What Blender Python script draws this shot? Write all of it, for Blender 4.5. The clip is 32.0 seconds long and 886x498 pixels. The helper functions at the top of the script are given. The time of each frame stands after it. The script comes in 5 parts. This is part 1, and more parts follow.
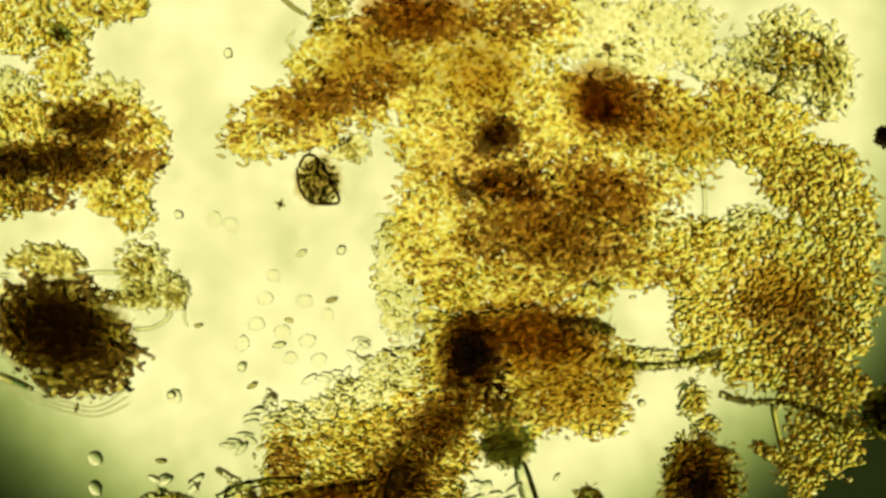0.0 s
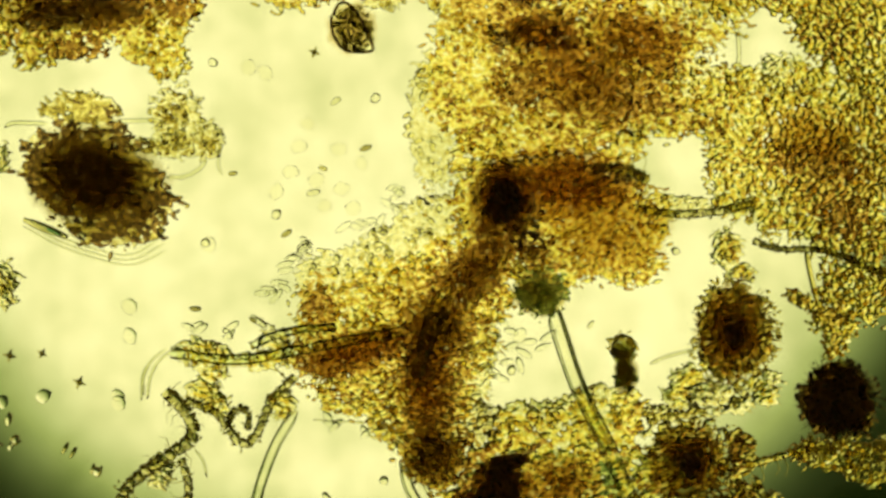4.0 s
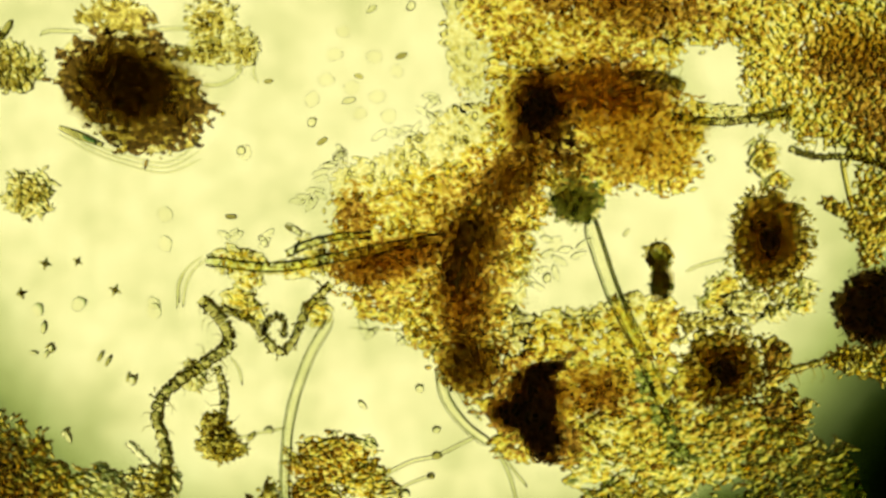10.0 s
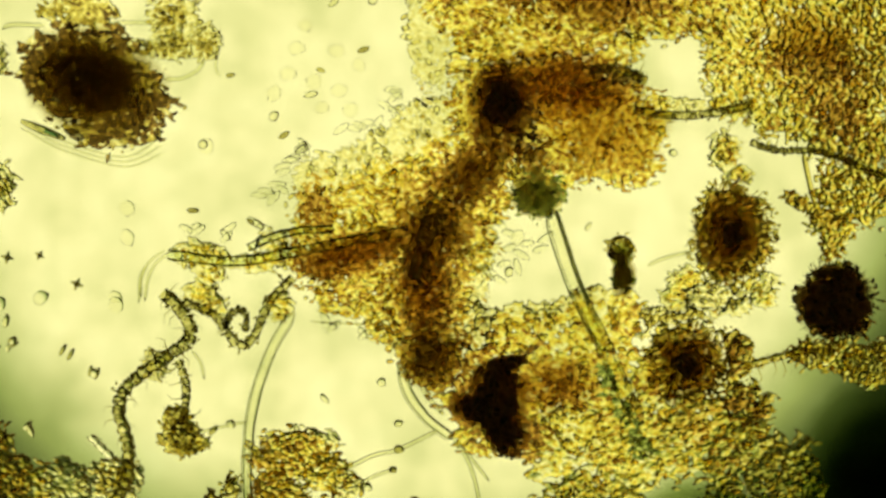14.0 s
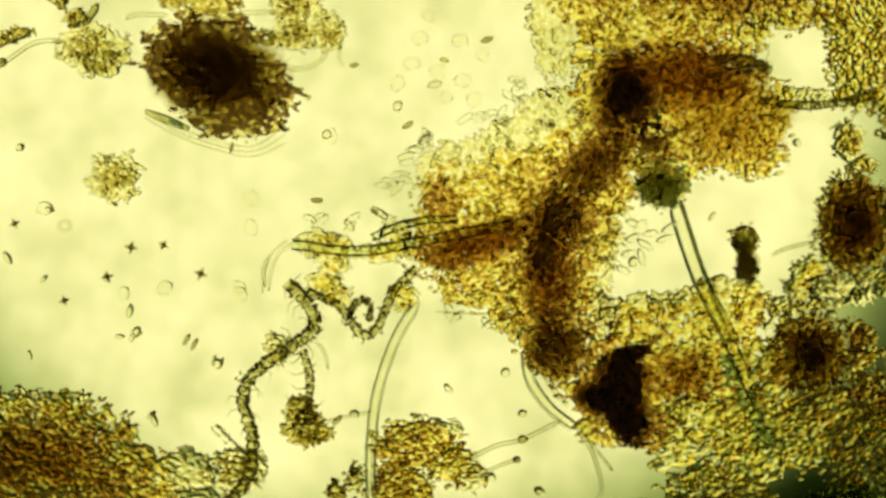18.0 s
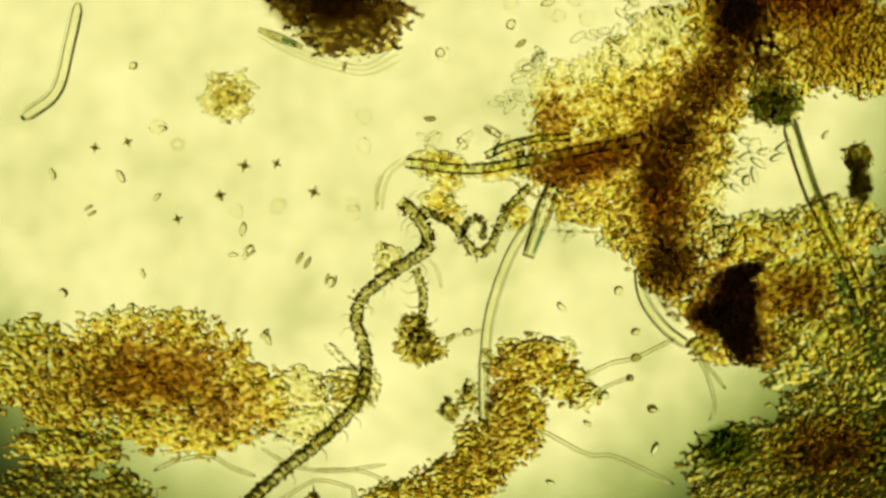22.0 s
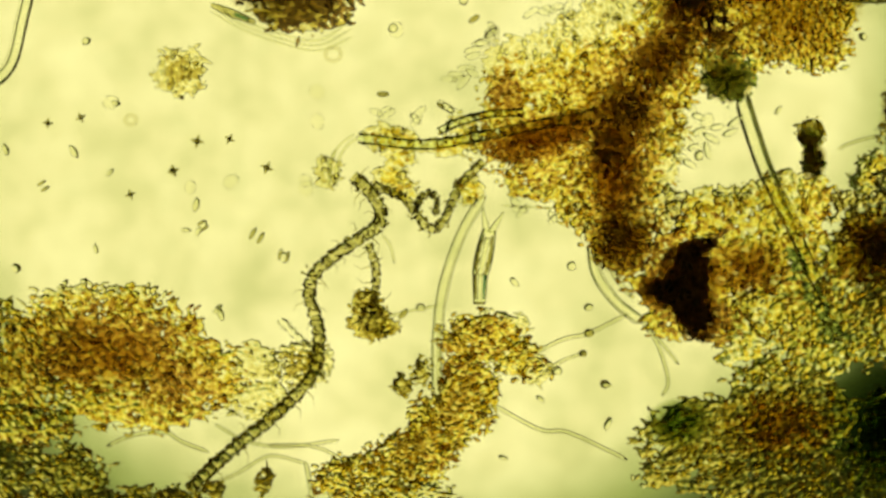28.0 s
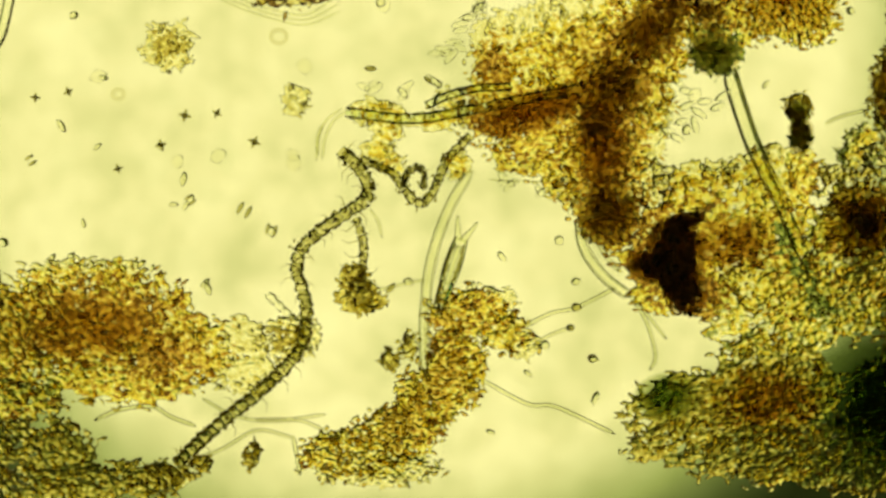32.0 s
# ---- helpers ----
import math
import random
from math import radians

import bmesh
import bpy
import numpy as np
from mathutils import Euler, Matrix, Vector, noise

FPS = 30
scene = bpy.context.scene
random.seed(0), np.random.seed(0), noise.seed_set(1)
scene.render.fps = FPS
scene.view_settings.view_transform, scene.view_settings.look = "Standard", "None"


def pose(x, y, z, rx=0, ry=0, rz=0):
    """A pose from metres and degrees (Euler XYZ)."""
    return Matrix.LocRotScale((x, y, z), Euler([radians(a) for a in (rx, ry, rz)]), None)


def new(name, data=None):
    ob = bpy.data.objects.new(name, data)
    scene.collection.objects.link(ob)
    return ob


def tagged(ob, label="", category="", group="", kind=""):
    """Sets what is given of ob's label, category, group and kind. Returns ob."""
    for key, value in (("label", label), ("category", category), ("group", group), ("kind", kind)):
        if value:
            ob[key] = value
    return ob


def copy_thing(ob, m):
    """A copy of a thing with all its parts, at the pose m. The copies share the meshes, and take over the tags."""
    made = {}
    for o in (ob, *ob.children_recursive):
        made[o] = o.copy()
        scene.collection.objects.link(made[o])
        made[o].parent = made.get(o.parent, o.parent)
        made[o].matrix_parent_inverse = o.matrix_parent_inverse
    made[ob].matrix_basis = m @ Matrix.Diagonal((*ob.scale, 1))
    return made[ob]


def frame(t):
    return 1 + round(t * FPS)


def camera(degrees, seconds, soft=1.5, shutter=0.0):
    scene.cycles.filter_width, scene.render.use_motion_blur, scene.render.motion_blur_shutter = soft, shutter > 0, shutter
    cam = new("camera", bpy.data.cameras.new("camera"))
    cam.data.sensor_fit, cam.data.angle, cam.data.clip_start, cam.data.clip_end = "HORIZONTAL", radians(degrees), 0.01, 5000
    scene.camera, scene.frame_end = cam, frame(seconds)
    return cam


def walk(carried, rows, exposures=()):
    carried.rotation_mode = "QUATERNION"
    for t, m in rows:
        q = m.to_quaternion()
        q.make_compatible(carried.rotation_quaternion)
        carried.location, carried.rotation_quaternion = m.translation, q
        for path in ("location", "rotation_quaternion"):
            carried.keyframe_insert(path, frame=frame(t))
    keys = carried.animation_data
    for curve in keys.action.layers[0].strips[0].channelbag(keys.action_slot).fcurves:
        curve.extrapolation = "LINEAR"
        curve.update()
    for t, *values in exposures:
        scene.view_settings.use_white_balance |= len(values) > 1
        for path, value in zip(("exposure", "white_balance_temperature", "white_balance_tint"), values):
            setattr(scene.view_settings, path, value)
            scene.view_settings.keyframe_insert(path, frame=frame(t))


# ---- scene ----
# A microscope mount, magnified about 3000 times: 1 mm here is 0.3 micrometres.
# Plan coordinates are in mm, x to the right, y towards the viewer's bottom; at() turns them into metres.
DIST = 4.446
cam = camera(20, 32.0, soft=2.9)

PATH = [
    (0, 0.3054, 0.4228), (0.5, 0.3097, 0.4256), (1, 0.3188, 0.4274), (1.5, 0.3260, 0.4282), (2, 0.3302, 0.4270),
    (2.5, 0.3286, 0.4274), (2.8, 0.3246, 0.4214), (2.9, 0.2936, 0.3654), (3, 0.2761, 0.2917), (3.5, 0.2707, 0.2557),
    (3.7, 0.2627, 0.2217), (4, 0.2453, 0.1546), (4.5, 0.2562, 0.1397), (6.5, 0.3690, 0.1488), (7, 0.3657, 0.1454),
    (7.5, 0.3602, 0.1134), (7.6, 0.3582, 0.0994), (7.8, 0.3422, 0.0414), (7.9, 0.3282, 0.0094), (8, 0.3180, -0.0021),
    (8.5, 0.2844, -0.0170), (9, 0.2544, -0.0142), (9.5, 0.2335, -0.0083), (10, 0.1823, -0.0083), (10.5, 0.1966, -0.0048),
    (11, 0.2012, -0.0050), (11.5, 0.2146, -0.0096), (12, 0.2626, -0.0126), (12.5, 0.2995, -0.0243), (13, 0.3193, -0.0319),
    (13.5, 0.3273, -0.0168), (14, 0.2496, -0.0190), (14.5, 0.2431, -0.0215), (14.6, 0.2341, -0.0215), (14.7, 0.1981, -0.0215),
    (14.8, 0.1181, -0.0225), (14.9, 0.0381, -0.0225), (15, -0.0356, -0.0229), (15.5, -0.0371, -0.0200), (17.5, 0.0281, -0.0431),
    (18, 0.0310, -0.0368), (18.5, 0.0021, -0.0154), (19, 0.0000, -0.0000), (19.5, 0.0139, -0.0019), (20, 0.0048, -0.0050),
    (20.5, -0.0014, -0.0031), (21, -0.0059, -0.0079), (21.5, -0.0404, -0.0188), (21.6, -0.0504, -0.0228), (21.7, -0.0704, -0.0368),
    (21.8, -0.1053, -0.0783), (21.9, -0.1515, -0.1457), (22, -0.1689, -0.1811), (22.5, -0.1426, -0.1781), (23, -0.1289, -0.1772),
    (23.5, -0.1237, -0.1807), (24, -0.0810, -0.2128), (24.5, -0.1063, -0.1985), (25, -0.1141, -0.1913), (25.5, -0.1075, -0.1984),
    (27.5, -0.0999, -0.2184), (28, -0.0859, -0.2244), (28.5, -0.0760, -0.2320), (29, -0.0691, -0.2413), (29.5, -0.0615, -0.2505),
    (30, -0.0706, -0.2551), (30.5, -0.0606, -0.2629), (31, -0.0615, -0.2644), (31.5, -0.0636, -0.2687), (32, -0.0638, -0.2698),
]


def over(x, y):
    return pose(x, y, DIST)


walk(cam, [(t, over(x, y)) for t, x, y in PATH],
     exposures=[(0, 0.18, 6350, 15), (2.7, 0.18, 6350, 15), (4, 0.17, 6400, 13), (9, 0.17, 6450, 13), (15, 0.14, 6500, 11),
                (19, 0.14, 6500, 11), (22, 0.03, 6800, 9), (32, 0.04, 6900, 9)])

# ---- light: the microscope's field lamp far under the slide, and a dim room ----
LAMP_DEPTH = 8.0
LAMP_RADIUS = 0.97 * (DIST + LAMP_DEPTH) / DIST
LAMP_SHIFT = (-0.075 * (DIST + LAMP_DEPTH) / DIST, 0.36 * (DIST + LAMP_DEPTH) / DIST)
world = bpy.data.worlds.new("dim_room")
world.use_nodes = True
world.node_tree.nodes["Background"].inputs[0].default_value = (0.45, 0.34, 0.09, 1)
world.node_tree.nodes["Background"].inputs[1].default_value = 0.3
scene.world = world


# ---- materials ----
def nodes_of(name):
    m = bpy.data.materials.new(name)
    m.use_nodes = True
    nt = m.node_tree
    for n in list(nt.nodes):
        if n.type != "OUTPUT_MATERIAL":
            nt.nodes.remove(n)
    return m, nt, nt.nodes["Material Output"]


def ramp(nt, stops):
    r = nt.nodes.new("ShaderNodeValToRGB")
    el = r.color_ramp.elements
    while len(el) < len(stops):
        el.new(0.5)
    for e, (p, c) in zip(el, stops):
        e.position, e.color = p, (*c, 1)
    return r


def body_material(name, stops, clear, ior, rough=0.08, grain=40.0, bump=0.0, spread=0.5):
    """Translucent living matter: colour varies from piece to piece and with a fine grain."""
    m, nt, out = nodes_of(name)
    p = nt.nodes.new("ShaderNodeBsdfPrincipled")
    geo = nt.nodes.new("ShaderNodeNewGeometry")
    info = nt.nodes.new("ShaderNodeObjectInfo")
    tex = nt.nodes.new("ShaderNodeTexNoise")
    pos = nt.nodes.new("ShaderNodeTexCoord")
    tex.inputs["Scale"].default_value = grain
    tex.inputs["Detail"].default_value = 3.0
    nt.links.new(pos.outputs["Object"], tex.inputs["Vector"])
    add = nt.nodes.new("ShaderNodeMath")
    add.operation = "ADD"
    nt.links.new(geo.outputs["Random Per Island"], add.inputs[0])
    nt.links.new(info.outputs["Random"], add.inputs[1])
    wrap = nt.nodes.new("ShaderNodeMath")
    wrap.operation = "FRACT"
    nt.links.new(add.outputs[0], wrap.inputs[0])
    mix = nt.nodes.new("ShaderNodeMix")
    mix.data_type = "FLOAT"
    mix.inputs[0].default_value = spread
    nt.links.new(tex.outputs[0], mix.inputs[2])
    nt.links.new(wrap.outputs[0], mix.inputs[3])
    r = ramp(nt, stops)
    nt.links.new(mix.outputs[0], r.inputs[0])
    nt.links.new(r.outputs[0], p.inputs["Base Color"])
    p.inputs["Transmission Weight"].default_value = clear
    p.inputs["IOR"].default_value = ior
    p.inputs["Roughness"].default_value = rough
    if bump:
        b = nt.nodes.new("ShaderNodeBump")
        b.inputs["Strength"].default_value = bump
        b.inputs["Distance"].default_value = 0.004
        nt.links.new(tex.outputs[0], b.inputs["Height"])
        nt.links.new(b.outputs[0], p.inputs["Normal"])
    nt.links.new(p.outputs[0], out.inputs[0])
    return m


GOLD = body_material("gold_cells", [(0.0, (0.62, 0.42, 0.07)), (0.3, (0.88, 0.70, 0.18)), (0.6, (0.97, 0.88, 0.38)), (1.0, (1.0, 0.97, 0.60))], 1.0, 1.15, 0.15, spread=0.9)
PALE = body_material("pale_cells", [(0.0, (0.90, 0.86, 0.46)), (0.5, (0.98, 0.96, 0.68)), (1.0, (1.0, 0.99, 0.80))], 1.0, 1.13, 0.15)
AMBER = body_material("amber_cells", [(0.0, (0.64, 0.46, 0.11)), (0.5, (0.80, 0.63, 0.21)), (1.0, (0.94, 0.81, 0.35))], 1.0, 1.12, 0.03)
BROWN = body_material("brown_matter", [(0.0, (0.32, 0.22, 0.07)), (0.5, (0.49, 0.37, 0.13)), (1.0, (0.72, 0.59, 0.26))], 1.0, 1.12, 0.03)
DARK = body_material("dark_matter", [(0.0, (0.07, 0.05, 0.02)), (0.5, (0.20, 0.145, 0.06)), (1.0, (0.40, 0.31, 0.14))], 0.92, 1.06, 0.1)
CORE = body_material("opaque_core", [(0.3, (0.10, 0.05, 0.018)), (0.5, (0.22, 0.12, 0.04)), (0.7, (0.40, 0.24, 0.08))], 0.8, 1.1, 0.8, 60.0, 0.6, 0.0)
GREEN = body_material("green_cells", [(0.0, (0.24, 0.31, 0.11)), (0.5, (0.46, 0.53, 0.20)), (1.0, (0.76, 0.77, 0.34))], 1.0, 1.08)
MOSS = body_material("olive_matter", [(0.0, (0.40, 0.34, 0.09)), (0.5, (0.68, 0.60, 0.19)), (1.0, (0.92, 0.84, 0.38))], 1.0, 1.10)
CLEAR = body_material("clear_wall", [(0.0, (0.955, 0.96, 0.86)), (1.0, (0.99, 0.995, 0.95))], 1.0, 1.09, 0.07)
TINTED = body_material("tinted_wall", [(0.0, (0.91, 0.93, 0.72)), (1.0, (0.97, 0.98, 0.83))], 1.0, 1.10, 0.02)
FIBRE = body_material("olive_fibre", [(0.0, (0.22, 0.21, 0.07)), (0.5, (0.52, 0.48, 0.19)), (1.0, (0.90, 0.87, 0.48))], 0.97, 1.14, 0.06)
SPECK = body_material("clear_speck", [(0.0, (0.86, 0.86, 0.60)), (1.0, (1.0, 1.0, 0.90))], 1.0, 1.14, 0.1)
GREENISH = body_material("greenish_wall", [(0.0, (0.80, 0.90, 0.66)), (1.0, (0.95, 0.97, 0.82))], 1.0, 1.06, 0.05)
INKY = body_material("dark_olive_strand", [(0.0, (0.04, 0.05, 0.015)), (0.5, (0.12, 0.13, 0.04)), (1.0, (0.35, 0.36, 0.14))], 0.9, 1.08, 0.1)
TEAL = body_material("teal_cell", [(0.0, (0.05, 0.25, 0.20)), (1.0, (0.35, 0.60, 0.45))], 0.95, 1.15)


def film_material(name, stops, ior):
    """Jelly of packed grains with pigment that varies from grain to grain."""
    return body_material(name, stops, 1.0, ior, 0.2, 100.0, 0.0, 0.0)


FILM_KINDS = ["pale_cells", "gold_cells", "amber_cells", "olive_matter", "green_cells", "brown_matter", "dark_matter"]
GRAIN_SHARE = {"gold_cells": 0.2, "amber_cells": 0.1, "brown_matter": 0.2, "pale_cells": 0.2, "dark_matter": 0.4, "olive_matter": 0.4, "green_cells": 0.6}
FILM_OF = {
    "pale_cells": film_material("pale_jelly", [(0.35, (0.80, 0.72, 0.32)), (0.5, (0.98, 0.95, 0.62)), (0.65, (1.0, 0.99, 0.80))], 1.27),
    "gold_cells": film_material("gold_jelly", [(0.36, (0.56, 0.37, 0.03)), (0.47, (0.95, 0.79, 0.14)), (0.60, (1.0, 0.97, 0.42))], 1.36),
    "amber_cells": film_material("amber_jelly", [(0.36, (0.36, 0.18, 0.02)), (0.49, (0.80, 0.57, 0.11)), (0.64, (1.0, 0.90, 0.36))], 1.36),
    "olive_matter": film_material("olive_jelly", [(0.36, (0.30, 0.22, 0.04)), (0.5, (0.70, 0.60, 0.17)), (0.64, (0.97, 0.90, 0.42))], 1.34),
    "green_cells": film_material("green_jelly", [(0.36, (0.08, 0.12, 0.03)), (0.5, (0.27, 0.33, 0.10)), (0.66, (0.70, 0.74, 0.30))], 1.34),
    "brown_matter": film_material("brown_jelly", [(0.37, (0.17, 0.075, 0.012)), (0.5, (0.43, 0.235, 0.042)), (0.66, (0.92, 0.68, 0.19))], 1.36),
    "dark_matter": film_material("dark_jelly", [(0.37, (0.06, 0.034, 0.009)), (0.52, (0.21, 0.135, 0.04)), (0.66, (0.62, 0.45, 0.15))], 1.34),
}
THIN = body_material("clear_thread", [(0.0, (0.95, 0.96, 0.82)), (1.0, (1.0, 1.0, 0.94))], 1.0, 1.07, 0.05)
WORM_SKIN = body_material("worm_skin", [(0.0, (0.86, 0.89, 0.66)), (1.0, (0.98, 0.99, 0.88))], 1.0, 1.11, 0.03)
HALO = body_material("smoky_wall", [(0.0, (0.84, 0.83, 0.70)), (1.0, (0.90, 0.89, 0.78))], 1.0, 1.008, 0.05)
GHOST = body_material("ghost_cell", [(0.0, (0.96, 0.96, 0.87)), (1.0, (0.99, 0.99, 0.94))], 1.0, 1.045, 0.02)
BARREL = body_material("barrel_cell", [(0.0, (0.38, 0.37, 0.14)), (0.5, (0.66, 0.63, 0.30)), (1.0, (0.94, 0.92, 0.62))], 0.98, 1.17, 0.05)


def soft_material(name, dense, grain=2.2, shag=0.5):
    """Slimy matter without outlines: densest in the middle of its lens, thinning unevenly to nothing at the rim."""
    m, nt, out = nodes_of(name)
    tr = nt.nodes.new("ShaderNodeBsdfTransparent")
    di = nt.nodes.new("ShaderNodeBsdfDiffuse")
    di.inputs[0].default_value = (*[0.5 * c for c in dense], 1)
    pos = nt.nodes.new("ShaderNodeTexCoord")
    info = nt.nodes.new("ShaderNodeObjectInfo")
    flat = nt.nodes.new("ShaderNodeVectorMath")
    flat.operation = "MULTIPLY"
    flat.inputs[1].default_value = (1, 1, 0)
    nt.links.new(pos.outputs["Object"], flat.inputs[0])
    length = nt.nodes.new("ShaderNodeVectorMath")
    length.operation = "LENGTH"
    nt.links.new(flat.outputs[0], length.inputs[0])
    tex = nt.nodes.new("ShaderNodeTexNoise")
    tex.noise_dimensions = "4D"
    tex.inputs["Scale"].default_value = grain
    tex.inputs["Detail"].default_value = 5.0
    tex.inputs["Roughness"].default_value = 0.65
    nt.links.new(flat.outputs[0], tex.inputs["Vector"])
    seed = nt.nodes.new("ShaderNodeMath")
    seed.operation = "MULTIPLY"
    seed.inputs[1].default_value = 40.0
    nt.links.new(info.outputs["Random"], seed.inputs[0])
    nt.links.new(seed.outputs[0], tex.inputs["W"])
    uneven = nt.nodes.new("ShaderNodeMath")
    uneven.operation = "MULTIPLY_ADD"
    uneven.inputs[1].default_value = shag
    uneven.inputs[2].default_value = -0.5 * shag
    nt.links.new(tex.outputs[0], uneven.inputs[0])
    add = nt.nodes.new("ShaderNodeMath")
    add.operation = "ADD"
    nt.links.new(length.outputs["Value"], add.inputs[0])
    nt.links.new(uneven.outputs[0], add.inputs[1])
    mid = tuple(c ** 0.5 for c in dense)
    r = ramp(nt, [(0.28, dense), (0.58, mid), (0.84, (1, 1, 1))])
    r.color_ramp.interpolation = "EASE"
    nt.links.new(add.outputs[0], r.inputs[0])
    nt.links.new(r.outputs[0], tr.inputs[0])
    mix = nt.nodes.new("ShaderNodeMixShader")
    mix.inputs[0].default_value = 0.0
    nt.links.new(tr.outputs[0], mix.inputs[1])
    nt.links.new(di.outputs[0], mix.inputs[2])
    nt.links.new(mix.outputs[0], out.inputs[0])
    return m


SOFT_BROWN = soft_material("soft_brown_slime", (0.62, 0.47, 0.25))
SOFT_BLACK = soft_material("soft_black_slime", (0.42, 0.32, 0.17))
SOFT_GREEN = soft_material("soft_green_slime", (0.47, 0.53, 0.32), 1.6, 0.3)
SOFT_UMBER = soft_material("soft_umber_slime", (0.50, 0.42, 0.24))
SOFT_TAN = soft_material("soft_tan_slime", (0.76, 0.66, 0.44), 3.0, 0.6)
SOFT_OLIVE = soft_material("soft_olive_slime", (0.46, 0.41, 0.25), 2.6, 0.45)


def slide_material():
    m, nt, out = nodes_of("slide_glass")
    tr = nt.nodes.new("ShaderNodeBsdfTransparent")
    gl = nt.nodes.new("ShaderNodeBsdfGlossy")
    gl.inputs["Roughness"].default_value = 0.05
    mix = nt.nodes.new("ShaderNodeMixShader")
    mix.inputs[0].default_value = 0.02
    pos = nt.nodes.new("ShaderNodeTexCoord")
    big = nt.nodes.new("ShaderNodeTexNoise")
    big.inputs["Scale"].default_value = 4.5
    big.inputs["Detail"].default_value = 2.0
    nt.links.new(pos.outputs["Object"], big.inputs["Vector"])
    fine = nt.nodes.new("ShaderNodeTexNoise")
    fine.inputs["Scale"].default_value = 13.0
    fine.inputs["Detail"].default_value = 1.0
    nt.links.new(pos.outputs["Object"], fine.inputs["Vector"])
    both = nt.nodes.new("ShaderNodeMix")
    both.data_type = "FLOAT"
    both.inputs[0].default_value = 0.45
    nt.links.new(big.outputs[0], both.inputs[2])
    nt.links.new(fine.outputs[0], both.inputs[3])
    r = ramp(nt, [(0.36, (0.83, 0.85, 0.77)), (0.50, (0.94, 0.94, 0.905)), (0.64, (1.0, 1.0, 1.0))])
    nt.links.new(both.outputs[0], r.inputs[0])
    nt.links.new(r.outputs[0], tr.inputs[0])
    nt.links.new(tr.outputs[0], mix.inputs[1])
    nt.links.new(gl.outputs[0], mix.inputs[2])
    nt.links.new(mix.outputs[0], out.inputs[0])
    return m


def lamp_material():
    """The glowing field of the lamp: even in the middle, fading softly to a dim green rim that stands for the vignette.
    """
    m, nt, out = nodes_of("lamp_glow")
    em = nt.nodes.new("ShaderNodeEmission")
    pos = nt.nodes.new("ShaderNodeTexCoord")
    length = nt.nodes.new("ShaderNodeVectorMath")
    length.operation = "LENGTH"
    nt.links.new(pos.outputs["Object"], length.inputs[0])
    fade = nt.nodes.new("ShaderNodeMapRange")
    fade.interpolation_type = "SMOOTHSTEP"
    fade.inputs["From Min"].default_value = LAMP_RADIUS * 0.785
    fade.inputs["From Max"].default_value = LAMP_RADIUS * 1.13
    fade.inputs["To Min"].default_value = 1.0
    fade.inputs["To Max"].default_value = 0.06
    nt.links.new(length.outputs["Value"], fade.inputs["Value"])
    r = ramp(nt, [(0.0, (0.16, 0.30, 0.045)), (0.5, (0.68, 0.82, 0.20)), (1.0, (1.02, 0.985, 0.42))])
    nt.links.new(fade.outputs[0], r.inputs[0])
    nt.links.new(r.outputs[0], em.inputs[0])
    nt.links.new(fade.outputs[0], em.inputs[1])
    nt.links.new(em.outputs[0], out.inputs[0])
    return m


SLIDE_GLASS, LAMP_GLOW = slide_material(), lamp_material()
HOUSING = body_material("black_housing", [(0.0, (0.02, 0.025, 0.015)), (1.0, (0.04, 0.05, 0.03))], 0.0, 1.4, 0.6)


# ---- building helpers ----
def at(x, y, z=0.0):
    return Vector(((x - 784) / 1000, (441 - y) / 1000, z / 1000))


def mesh_of(name, verts, faces, material, smooth=False):
    me = bpy.data.meshes.new(name)
    me.from_pydata(verts, [], faces)
    me.materials.append(material)
    if smooth:
        me.polygons.foreach_set("use_smooth", [True] * len(me.polygons))
    me.update()
    return me


def thing(name, x, y, label, category, group="", kind=""):
    """An empty on the slide that carries a thing's parts."""
    ob = new(name)
    ob.empty_display_size = 0.02
    ob.location = at(x, y)
    return tagged(ob, label, category, group, kind)


def part(name, data, parent, label="", kind=""):
    """Links one mesh, modelled in the slide's own space, under a thing."""
    ob = new(name, data)
    ob.parent = parent
    if parent.parent is None:
        ob.location = -parent.location
    return tagged(ob, label, kind=kind)


ICO = bmesh.new()
bmesh.ops.create_icosphere(ICO, subdivisions=1, radius=1.0)
ICO_V = np.array([v.co[:] for v in ICO.verts])
ICO_F = np.array([[v.index for v in f.verts] for f in ICO.faces])
ICO.free()



def flat_turns(rng, n, lean=0.5, along=None):
    """Turns about the upright with a slight lean: pieces lie down."""
    a = rng.uniform(0, 2 * math.pi, n) if along is None else radians(along) + rng.normal(0, 0.3, n)
    b = rng.normal(0, lean, n)
    ca, sa, cb, sb = np.cos(a), np.sin(a), np.cos(b), np.sin(b)
    o, i = np.zeros(n), np.ones(n)
    rz = np.stack([np.stack([ca, -sa, o], -1), np.stack([sa, ca, o], -1), np.stack([o, o, i], -1)], -2)
    ry = np.stack([np.stack([cb, o, sb], -1), np.stack([o, i, o], -1), np.stack([-sb, o, cb], -1)], -2)
    return rz @ ry


